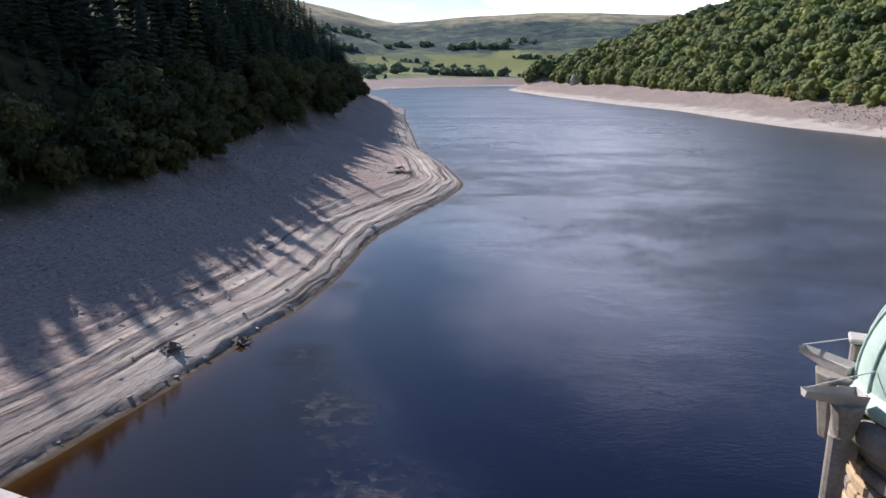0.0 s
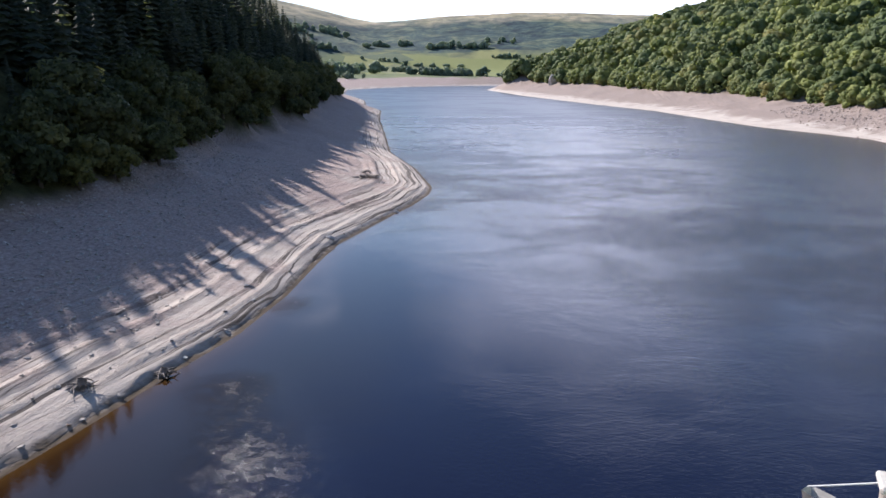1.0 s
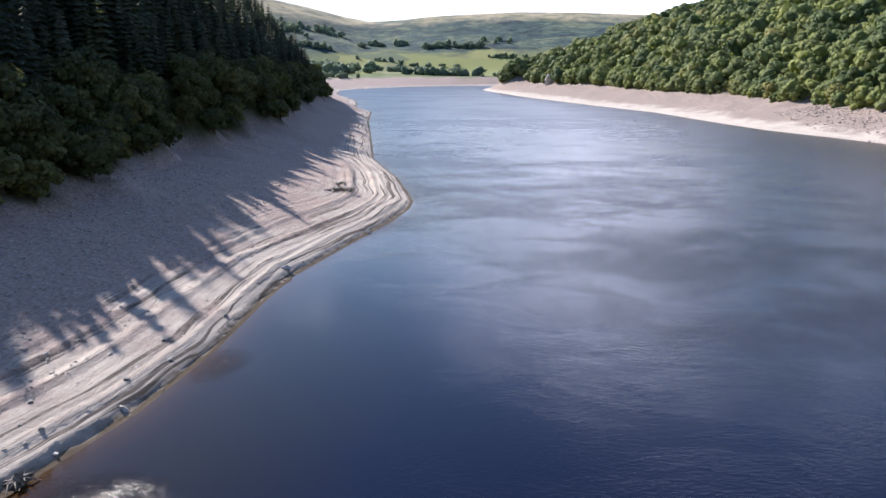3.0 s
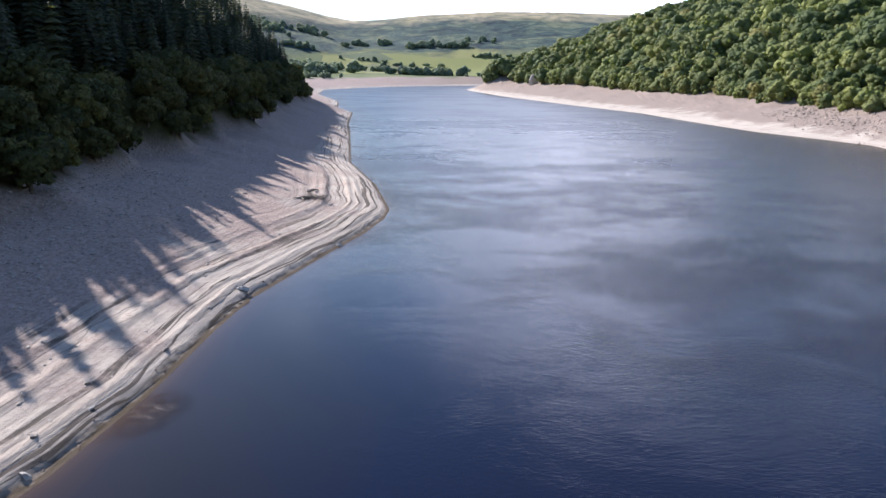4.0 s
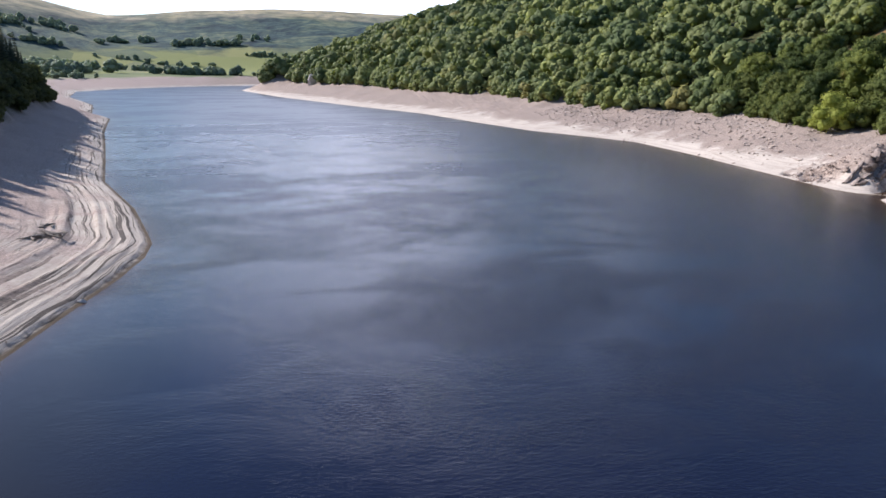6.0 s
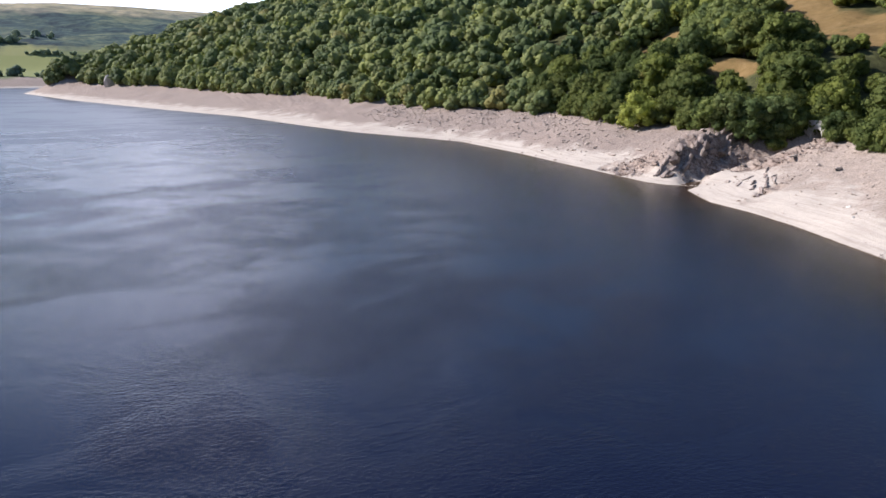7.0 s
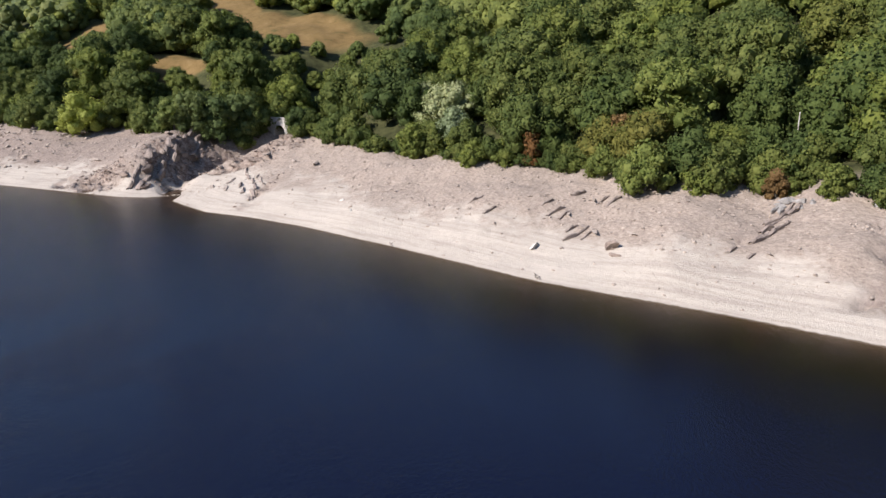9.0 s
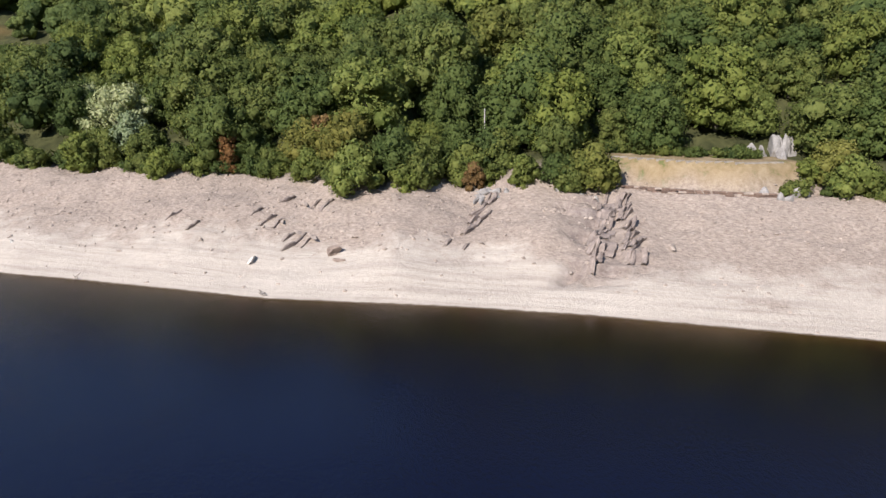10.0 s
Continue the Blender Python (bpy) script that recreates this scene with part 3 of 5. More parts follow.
# ---------------------------------------------------------------- water
def water_material():
    m, t, p = material("peaty_water")
    pos = position(t)
    shore = attr_node(t, "shore")
    edge = math_node(t, "ADD", shore, math_node(t, "MULTIPLY", noise_node(t, 0.10, 4, 0.6, pos), math_node(t, "MULTIPLY", shore, 0.9)))
    # peat-brown shallows; in the deep, blue of reflected sky is put into the colour
    col = ramp_node(t, math_node(t, "MULTIPLY", edge, 0.030), (0.0, (0.048, 0.025, 0.008)), (0.05, (0.027, 0.013, 0.005)), (0.15, (0.0125, 0.0070, 0.005)), (0.38, (0.0078, 0.0056, 0.0056)), (0.95, (0.0020, 0.0030, 0.0150)))
    link(t, col, p.inputs["Base Color"])
    p.inputs["IOR"].default_value = 1.32
    sep = t.nodes.new("ShaderNodeSeparateXYZ")
    link(t, pos, sep.inputs[0])
    # cat's-paws: the wind ruffles the open water in long ragged patches
    drift = t.nodes.new("ShaderNodeMapping")
    drift.inputs["Rotation"].default_value = (0, 0, 0.30)
    drift.inputs["Scale"].default_value = (1.0, 1.3, 1.0)
    link(t, pos, drift.inputs["Vector"])
    broad, torn = noise_node(t, 0.013, 5, 0.60, drift.outputs[0], 0.5), noise_node(t, 0.055, 8, 0.70, drift.outputs[0], 0.5)
    breeze = math_node(t, "ADD", math_node(t, "MULTIPLY", broad, 0.55), math_node(t, "MULTIPLY", torn, 0.45))
    open_ = math_node(t, "MULTIPLY", math_node(t, "ADD", 0.12, math_node(t, "MULTIPLY", math_node(t, "SUBTRACT", sep.outputs["Y"], 15.0), 0.010, True)), math_node(t, "ADD", math_node(t, "MULTIPLY", math_node(t, "SUBTRACT", shore, 7.0), 0.024, True), math_node(t, "ADD", math_node(t, "MULTIPLY", math_node(t, "SUBTRACT", sep.outputs["X"], 10.0), 0.03, True), math_node(t, "MULTIPLY", math_node(t, "SUBTRACT", sep.outputs["Y"], 80.0), 0.014, True)), True))
    ruffle = math_node(t, "MULTIPLY", open_, ramp_node(t, breeze, (0.47, 0.0), (0.56, 1.0)))
    ruffle = math_node(t, "MULTIPLY", ruffle, math_node(t, "SUBTRACT", 1.0, math_node(t, "MULTIPLY", math_node(t, "MULTIPLY", math_node(t, "SUBTRACT", sep.outputs["X"], 35.0), 0.03, True), 0.85)))
    ruffle = math_node(t, "MULTIPLY", ruffle, math_node(t, "SUBTRACT", 1.0, math_node(t, "MULTIPLY", math_node(t, "MULTIPLY", math_node(t, "SUBTRACT", sep.outputs["Y"], 200.0), 0.003, True), 0.45)))
    # gusts that fall on the water under the bank and glitter towards the sun
    gust = math_node(t, "MULTIPLY", attr_node(t, "gust"), ramp_node(t, noise_node(t, 0.55, 10, 0.80, drift.outputs[0], 0.4), (0.40, 0.0), (0.60, 1.0)))
    # ripples too small to be told apart far up the lake
    distant = math_node(t, "MULTIPLY", math_node(t, "SUBTRACT", sep.outputs["Y"], 110.0), 0.0030, True)
    link(t, math_node(t, "ADD", math_node(t, "ADD", math_node(t, "ADD", math_node(t, "ADD", 0.012, math_node(t, "MULTIPLY", open_, 0.11)), math_node(t, "MULTIPLY", distant, 0.14)), math_node(t, "MULTIPLY", ruffle, 0.08)), math_node(t, "MULTIPLY", gust, 0.47)), p.inputs["Roughness"])
    stretch = t.nodes.new("ShaderNodeMapping")
    stretch.inputs["Rotation"].default_value = (0, 0, 0.35)
    stretch.inputs["Scale"].default_value = (1.0, 1.5, 1.0)
    link(t, pos, stretch.inputs["Vector"])
    ripple, fine, swell = noise_node(t, 1.9, 3, 0.6, stretch.outputs[0]), noise_node(t, 5.0, 3, 0.6, stretch.outputs[0]), noise_node(t, 0.22, 3, 0.55, stretch.outputs[0])
    wave = math_node(t, "ADD", math_node(t, "ADD", math_node(t, "MULTIPLY", ripple, 0.19), math_node(t, "MULTIPLY", fine, 0.085)), math_node(t, "MULTIPLY", swell, 0.03))
    wave = math_node(t, "MULTIPLY", wave, math_node(t, "MULTIPLY", math_node(t, "ADD", math_node(t, "ADD", 0.035, math_node(t, "MULTIPLY", open_, 0.55)), math_node(t, "ADD", math_node(t, "MULTIPLY", ruffle, 0.85), math_node(t, "MULTIPLY", gust, 0.32))), math_node(t, "SUBTRACT", 1.0, math_node(t, "MULTIPLY", distant, 0.55))))
    bump_node(t, p, wave, 0.5, 0.7)
    return m


wx = np.unique(np.concatenate([np.arange(-420, -100, 8.0), np.arange(-100, 200, 1.5)]).round(2))
wy = np.unique(np.concatenate([np.arange(-60, 340, 2.0), np.arange(340, 1640, 12.0)]).round(2))
WX, WY = np.meshgrid(wx, wy)
wid = np.arange(WX.size).reshape(WX.shape)
wfaces = np.stack([wid[:-1, :-1], wid[:-1, 1:], wid[1:, 1:], wid[1:, :-1]], -1).reshape(-1, 4)
water_mesh = raw_mesh("water", np.stack([WX, WY, 0 * WX], -1).reshape(-1, 3), wfaces, True)
add_attr(water_mesh, "shore", -shore_distance(WX, WY))
# a strip of broken gusts beside the bank
gs = np.clip(((WX + 13) * -13 + (WY - 27) * 21) / (13 ** 2 + 21 ** 2), -0.15, 1)
gusts = np.exp(-(np.hypot(WX + 13 + 13 * gs, WY - 27 - 21 * gs) / (6.5 - 3.0 * np.clip(gs, 0, 1))) ** 2) * (0.82 + 0.18 * np.cos(11 * gs + 0.6))
gusts = np.maximum(gusts, 0.8 * np.exp(-((WX + 30) / 2.6) ** 2 - ((WY - 70) / 3.5) ** 2))
add_attr(water_mesh, "gust", gusts)
water_mesh.materials.append(water_material())
water = tagged(new("water", water_mesh), "calm dark blue reservoir water with brown edges", "water", kind="structure")


# ---------------------------------------------------------------- trees
GOLD = (1 + math.sqrt(5)) / 2
ICO = np.array([(-1, GOLD, 0), (1, GOLD, 0), (-1, -GOLD, 0), (1, -GOLD, 0), (0, -1, GOLD), (0, 1, GOLD), (0, -1, -GOLD), (0, 1, -GOLD), (GOLD, 0, -1), (GOLD, 0, 1), (-GOLD, 0, -1), (-GOLD, 0, 1)]) / math.hypot(1, GOLD)
ICO_FACES = np.array([(0, 11, 5), (0, 5, 1), (0, 1, 7), (0, 7, 10), (0, 10, 11), (1, 5, 9), (5, 11, 4), (11, 10, 2), (10, 7, 6), (7, 1, 8), (3, 9, 4), (3, 4, 2), (3, 2, 6), (3, 6, 8), (3, 8, 9), (4, 9, 5), (2, 4, 11), (6, 2, 10), (8, 6, 7), (9, 8, 1)])


def leaf_crown(seed, radius, height, lobes, cards, size, core=0.64):
    """A crown of lobes, each a solid heart under many small leaf sprays. Base of the crown at z = 0.
    Gives corners, triangles and, for each corner, the way out of its lobe."""
    rng = np.random.default_rng(seed)
    centers, radii = [], []
    squash = rng.uniform(0.85, 1.15, 2)
    for k in range(lobes):
        a = k * 2.399963 + rng.uniform(-0.7, 0.7)
        q = math.sqrt((k + 0.5) / lobes)
        rad = radius * rng.uniform(0.17, 0.44) * (1.08 - 0.2 * q) * (22 / max(lobes, 16)) ** 0.3
        z = height * (0.28 + 0.50 * math.sqrt(max(0, 1 - q * q)) + rng.uniform(-0.20, 0.16))
        reach = q * radius * rng.uniform(0.62, 0.90)
        centers.append((math.cos(a) * reach * squash[0], math.sin(a) * reach * squash[1], z)); radii.append(rad)
    centers.append((0, 0, height * 0.40)); radii.append(radius * 0.62)
    for k in range(max(2, lobes // 4)):
        a = rng.uniform(0, 6.28)
        centers.append((math.cos(a) * radius * 0.55, math.sin(a) * radius * 0.55, height * rng.uniform(0.10, 0.22))); radii.append(radius * rng.uniform(0.24, 0.36))
    middle = np.array((0, 0, height * 0.30))
    tv, tf, tn, count = [], [], [], 0

    def outward(at, way):
        far = at - middle
        far /= np.linalg.norm(far, axis=1, keepdims=True) + 1e-6
        n = way + 0.55 * far + np.array((0, 0, 0.12))
        return n / np.linalg.norm(n, axis=1, keepdims=True)

    for c, rad in zip(centers, radii):
        a = rng.uniform(0, 6.28)
        way = ICO @ np.array([(math.cos(a), math.sin(a), 0), (-math.sin(a), math.cos(a), 0), (0, 0, 1)])
        at = np.array(c) + way * rad * core * 1.12 * rng.uniform(0.86, 1.1, (12, 1))
        tv.append(at); tn.append(outward(at, way)); tf.append(ICO_FACES + count); count += 12
    share = np.array(radii) ** 2
    per = np.maximum(4, (cards * share / share.sum()).astype(int))
    for c, rad, n in zip(centers, radii, per):
        dirs = rng.normal(size=(n, 3)); dirs[:, 2] = dirs[:, 2] * 0.8 + 0.30
        dirs /= np.linalg.norm(dirs, axis=1, keepdims=True)
        at = np.array(c) + dirs * rad * (0.80 + 0.32 * rng.random((n, 1))) * np.array([1, 1, 0.95])
        nor = dirs + rng.normal(scale=0.42, size=(n, 3))
        nor /= np.linalg.norm(nor, axis=1, keepdims=True)
        u = np.cross(nor, rng.normal(size=(n, 3))); u /= np.linalg.norm(u, axis=1, keepdims=True)
        w = np.cross(nor, u)
        s = size * rng.uniform(0.6, 1.35, (n, 1))
        quads = np.stack([at - u * s, at - w * s * 0.62 + nor * s * 0.15, at + u * s, at + w * s * 0.62 + nor * s * 0.15], 1)
        tv.append(quads.reshape(-1, 3)); tn.append(np.repeat(outward(at, dirs), 4, 0))
        first = count + 4 * np.arange(n)[:, None]
        tf.append(np.concatenate([first + np.array((0, 1, 2)), first + np.array((0, 2, 3))])); count += 4 * n
    return np.concatenate(tv), np.concatenate(tf), np.concatenate(tn)


def conifer_crown(seed, radius, height, tiers, per):
    """Drooping branch sprays in whorls."""
    rng = np.random.default_rng(seed)
    tv, tf, count = [], [], 0
    for k in range(tiers):
        q = (k + rng.uniform(-0.2, 0.2)) / tiers
        z, reach = height * (0.08 + 0.92 * q), radius * (1 - q) ** 0.85 + 0.15
        for j in range(per):
            a = 2 * math.pi * (j + rng.uniform(0, 0.9)) / per
            ln = reach * rng.uniform(0.75, 1.15)
            c, s = math.cos(a), math.sin(a)
            wid = 0.26 * ln + 0.25
            drop = 0.34 * ln
            tv.append(np.array([(0, 0, z + 0.5), (c * ln * 0.6 - s * wid, s * ln * 0.6 + c * wid, z - drop * 0.55), (c * ln, s * ln, z - drop), (c * ln * 0.6 + s * wid, s * ln * 0.6 - c * wid, z - drop * 0.55)]))
            tf.append((count, count + 1, count + 2, count + 3)); count += 4
    return np.concatenate(tv), np.array(tf)


def tube(points, radii, segs=6):
    v, f = [], []
    pts = [Vector(p) for p in points]
    for k, (p, r) in enumerate(zip(pts, radii)):
        way = (pts[min(k + 1, len(pts) - 1)] - pts[max(k - 1, 0)]).normalized()
        a = way.orthogonal().normalized(); b = way.cross(a)
        v += [tuple(p + (a * math.cos(2 * math.pi * j / segs) + b * math.sin(2 * math.pi * j / segs)) * r) for j in range(segs)]
        if k:
            o = (k - 1) * segs
            f += [(o + j, o + (j + 1) % segs, o + segs + (j + 1) % segs, o + segs + j) for j in range(segs)]
    return v, f


def trunk_and_limbs(seed, height, radius, spread):
    rng = np.random.default_rng(seed)
    lean = rng.uniform(-0.08, 0.08, 2) * height
    v, f = tube([(0, 0, -0.8), (lean[0] * 0.2, lean[1] * 0.2, height * 0.3), (lean[0], lean[1], height)], [radius * 1.3, radius, radius * 0.45], 7)
    for k in range(5):
        a = k * 1.257 + rng.uniform(-0.4, 0.4)
        z0 = height * rng.uniform(0.35, 0.75)
        tip = (math.cos(a) * spread, math.sin(a) * spread, z0 + height * rng.uniform(0.35, 0.7))
        mid = (tip[0] * 0.5, tip[1] * 0.5, z0 + (tip[2] - z0) * 0.62)
        v2, f2 = tube([(lean[0] * 0.4, lean[1] * 0.4, z0), mid, tip], [radius * 0.55, radius * 0.36, radius * 0.12], 5)
        f += [tuple(i + len(v) for i in q) for q in f2]; v += v2
    return np.array(v), np.array(f)


def part(name, me, mat, parent, label=""):
    if isinstance(me, bmesh.types.BMesh):
        data = bpy.data.meshes.new(name); me.to_mesh(data); me.free(); me = data
    if mat is not None and not me.materials:
        me.materials.append(mat)
    ob = new(name, me)
    ob.parent = parent
    return tagged(ob, label)


def make_tree(name, seed, radius, height, stem, lobes, cards, size, leaf, label, group, bark=None):
    root = tagged(new(name), label, "tree", group)
    v, f = trunk_and_limbs(seed, stem + height * 0.45, 0.16 + radius * 0.035, radius * 0.6)
    part("trunk", raw_mesh("trunk", v, f, True), bark or BARK, root)
    v, f, out = leaf_crown(seed, radius, height, lobes, cards, size)
    v[:, 2] += stem
    me = raw_mesh("crown", v, f)
    add_vectors(me, "outward", out)
    part("crown", me, leaf, root)
    return root


def w_of(x, y):
    """Width of the right-hand shore, without its wobble."""
    return np.interp(y, BEACH_R[:, 0], BEACH_R[:, 1]) * (1 + 0.22 * fbm(x, y, 16, 5, 2))


def ground_height(x, y):
    h, *_ = land(np.array([x], float), np.array([y], float), False)
    return float(h[0])


rng = np.random.default_rng(11)


def scatter(x0, x1, y0, y1, step, seed, jitter=0.42):
    r = np.random.default_rng(seed)
    xs, ys = np.meshgrid(np.arange(x0, x1, step), np.arange(y0, y1, step))
    xs = xs + (np.arange(xs.shape[0]) % 2)[:, None] * step * 0.5
    xs = xs + r.uniform(-jitter, jitter, xs.shape) * step
    ys = ys + r.uniform(-jitter, jitter, ys.shape) * step
    return xs.ravel(), ys.ravel()


def joined(name, protos, xs, ys, zs, scales, spins, picks, tints, mat, label, category):
    vs, fs, ts, ns, count = [], [], [], [], 0
    for x, y, z, s, a, k, tint in zip(xs, ys, zs, scales, spins, picks, tints):
        v, f, *out = protos[k]
        c, n = math.cos(a), math.sin(a)
        if out:
            ns.append(np.stack([out[0][:, 0] * c - out[0][:, 1] * n, out[0][:, 0] * n + out[0][:, 1] * c, out[0][:, 2]], 1))
        vs.append(np.stack([(v[:, 0] * c - v[:, 1] * n) * s + x, (v[:, 0] * n + v[:, 1] * c) * s + y, v[:, 2] * s + z], 1))
        fs.append(f + count); ts.append(np.full(len(v), tint)); count += len(v)
    me = raw_mesh(name, np.concatenate(vs), np.concatenate(fs))
    add_attr(me, "tint", np.concatenate(ts))
    if ns:
        add_vectors(me, "outward", np.concatenate(ns))
    me.materials.append(mat)
    return tagged(new(name, me), label, category, kind="stuff")


# -- oaks along the lit shore: single trees
OAK_KINDS = [
    ("oak", 101, 6.2, 8.2, 0.4, 44, 4600, 0.28, "round green oak above the pale shore"),
    ("oak", 102, 7.4, 9.8, 0.7, 56, 6000, 0.30, "tall spreading green oak on the lakeside slope"),
    ("oak", 103, 4.3, 6.2, 0.1, 28, 2300, 0.26, "small bushy oak at the edge of the shore"),
    ("oak", 104, 5.6, 10.4, 0.6, 46, 4600, 0.28, "upright green oak on the lakeside slope"),
    ("bush", 105, 2.8, 3.6, -0.6, 12, 950, 0.26, "low green bush at the top of the shore"),
]
oaks = []
for nm, seed, r, h, stem, lobes, cards, size, lab in OAK_KINDS:
    oaks.append(make_tree(nm, seed, r, h, stem, lobes, cards, size, LEAF, lab, "lakeside bushes" if nm == "bush" else "lakeside trees"))

xs, ys = scatter(70, 345, -30, 345, 8.8, 21)
h, d, beach, rs, fa, back = land(xs, ys, False)
keep = (rs > 0.9) & (d - w_of(xs, ys) > -1.5) & (back < 110) & ((meadow_mask(xs, ys) < 0.15) | (np.random.default_rng(8).random(len(xs)) < 0.03))
# nothing grows on the road shelf nor in the stream
along, off = xs - 120, ys - 180 - 8 * np.sin(np.clip((xs - 118) / 45, 0, 1) * math.pi)
keep &= (np.hypot(xs - 144, ys - 122) > 9.5) & (np.hypot(xs - 153, ys - 243) > 8.5)
keep &= ~((np.abs(off) < 5.0) & (along < 47)) & ~((ys < 38) & (ys > 10) & (back < 12))
xs, ys, h, back = xs[keep], ys[keep], h[keep], back[keep]
front = (back < 48) & (ys > -16)
order = np.argsort(back + 0.11 * ys)
near_ids = [i for i in order if front[i]][:270]
meadow_near = np.max([meadow_mask(xs + 0.74 * q, ys + 0.67 * q) for q in (8, 16, 24, 32, 40)], axis=0)
chosen = set(near_ids)
used = set()
for i in near_ids:
    b = back[i]
    k = 4 if b < 3 and rng.random() < 0.7 else (2 if b < 8 and rng.random() < 0.55 else int(rng.choice([0, 1, 3])))
    s = rng.choice([0.8, 0.95, 1.05, 1.18, 1.35]) * rng.uniform(0.94, 1.08) * (0.52 if meadow_near[i] > 0.12 else 1.0)
    m = pose(xs[i], ys[i], h[i] - 0.15, 0, 0, rng.uniform(0, 360)) @ Matrix.Diagonal((s, s, s * rng.uniform(0.9, 1.1), 1))
    if k not in used:
        oaks[k].matrix_basis = m; used.add(k)
    else:
        t2 = copy_thing(oaks[k], Matrix.Identity(4)); t2.matrix_basis = m
# low bushes close the foot of the wood
step, last = 2.3, 0
for y0 in np.arange(-14, 330, step):
    for q in (0.0, 3.2):
        yy = y0 + rng.uniform(-1, 1)
        line = np.arange(80, 200, 0.5)
        hh2, d2, b2, r2, f2, k2 = land(line, np.full(line.shape, yy), False)
        at = np.nonzero(k2 > 0.3 + q)[0]
        if not len(at) or (10.5 < yy < 37.5) or (170 < yy < 186) or rng.random() < (0.30 if q == 0 else 0.45):
            continue
        i0 = at[0]
        k = 4 if rng.random() < 0.75 else 2
        sc = rng.uniform(0.7, 1.15)
        t2 = copy_thing(oaks[k], Matrix.Identity(4))
        t2.matrix_basis = pose(line[i0] + rng.uniform(-0.8, 0.8), yy, hh2[i0] - 0.2, 0, 0, rng.uniform(0, 360)) @ Matrix.Diagonal((sc, sc, sc, 1))
for yy in np.arange(12, 38, 1.9):
    line = np.arange(95, 150, 0.5)
    hh2, d2, b2, r2, f2, k2 = land(line, np.full(line.shape, yy), False)
    i0 = np.nonzero(k2 > 10.5)[0][0]
    sc = rng.uniform(0.45, 0.8)
    t2 = copy_thing(oaks[4], Matrix.Identity(4))
    t2.matrix_basis = pose(line[i0] + rng.uniform(-0.6, 0.6), yy, hh2[i0] - 0.2, 0, 0, rng.uniform(0, 360)) @ Matrix.Diagonal((sc, sc, sc, 1))
for x0, y0, k, sc in ((158.5, 194.5, 3, 1.0), (163.5, 190.5, 1, 0.95), (153.0, 199.5, 0, 1.05), (149.0, 204.5, 3, 0.95), (156.5, 191.0, 2, 1.0), (161.0, 187.0, 2, 0.9), (161.0, 171.0, 0, 0.8), (158.0, 169.0, 4, 1.2), (156.5, 186.0, 4, 1.2)):
    t2 = copy_thing(oaks[k], Matrix.Identity(4))
    t2.matrix_basis = pose(x0, y0, ground_height(x0, y0) - 0.3, 0, 0, 40 * k) @ Matrix.Diagonal((sc, sc, sc, 1))
LEAF_PALE = leaf_material("silver_leaves", (0.19, 0.235, 0.125), (0.42, 0.465, 0.300))
LEAF_BRIGHT = leaf_material("bright_leaves", (0.215, 0.255, 0.050), (0.385, 0.425, 0.110))
for seed, x0, y0, r0, hh0, mat0, lab0 in ((131, 147.5, 122.5, 6.8, 11.5, LEAF_PALE, "pale silver-leaved tree among green oaks"), (132, 142.5, 119.5, 4.0, 6.6, LEAF_PALE, "smaller pale silver-leaved tree at the wood edge"),
                                          (136, 139.0, 127.5, 4.6, 7.4, LEAF, "green oak beside a pale silver-leaved tree"), (137, 151.5, 115.5, 5.6, 9.2, LEAF, "green oak beside a pale silver-leaved tree"), (138, 137.5, 115.0, 3.8, 5.6, LEAF, "bushy green oak beside a pale silver-leaved tree"), (139, 152.0, 130.0, 5.8, 9.6, LEAF_PALE, "pale silver-leaved tree among green oaks"), (133, 154.5, 242.0, 7.4, 11.4, LEAF_BRIGHT, "bright yellow-green tree at the top of the shore"), (134, 152.5, 247.0, 3.2, 3.8, LEAF_BRIGHT, "low yellow-green bush below a bright tree")):
    t2 = make_tree("tree" if hh0 > 5 else "bush", seed, r0, hh0, 0.3, 28, 4600, 0.30, mat0, lab0, "")
    t2.matrix_basis = pose(x0, y0, ground_height(x0, y0) - 0.2)
LEAF_RUST = leaf_material("withered_leaves", (0.115, 0.080, 0.034), (0.235, 0.150, 0.072))
LEAF_OLIVE = leaf_material("olive_leaves", (0.120, 0.135, 0.034), (0.235, 0.240, 0.078))
for seed, x0, y0, r0, hh0, mat0, lab0 in ((141, 126.5, 82.0, 2.6, 8.6, LEAF_RUST, "withered rust-brown tree among green oaks"), (142, 131.5, 99.5, 2.2, 7.4, LEAF_RUST, "withered rust-brown bush at the wood edge"), (143, 116.2, 57.2, 1.8, 5.2, LEAF_RUST, "withered rust-brown bush above grey rocks"),
                                          (144, 108.0, 3.2, 4.4, 6.8, LEAF_OLIVE, "large yellow-green bush at the road bend"), (145, 104.6, 0.6, 3.2, 4.2, LEAF_OLIVE, "yellow-green bush below the lakeside road"), (146, 113.0, 44.5, 3.4, 5.4, LEAF, "dense green bush at the end of the verge"), (147, 114.2, 49.5, 2.6, 4.0, LEAF, "green bush above broken grey rock")):
    t2 = make_tree("tree" if hh0 > 7 else "bush", seed, r0, hh0, 0.0, 24, 2400, 0.25, mat0, lab0, "")
    t2.matrix_basis = pose(x0, y0, ground_height(x0, y0) - 0.3)
LEAF_ALDER = leaf_material("alder_leaves", (0.080, 0.118, 0.042), (0.180, 0.222, 0.084))
alder = make_tree("alder", 135, 7.2, 12.0, 0.5, 34, 3000, 0.38, LEAF_ALDER, "dark blue-green alder in a dry meadow", "meadow trees")
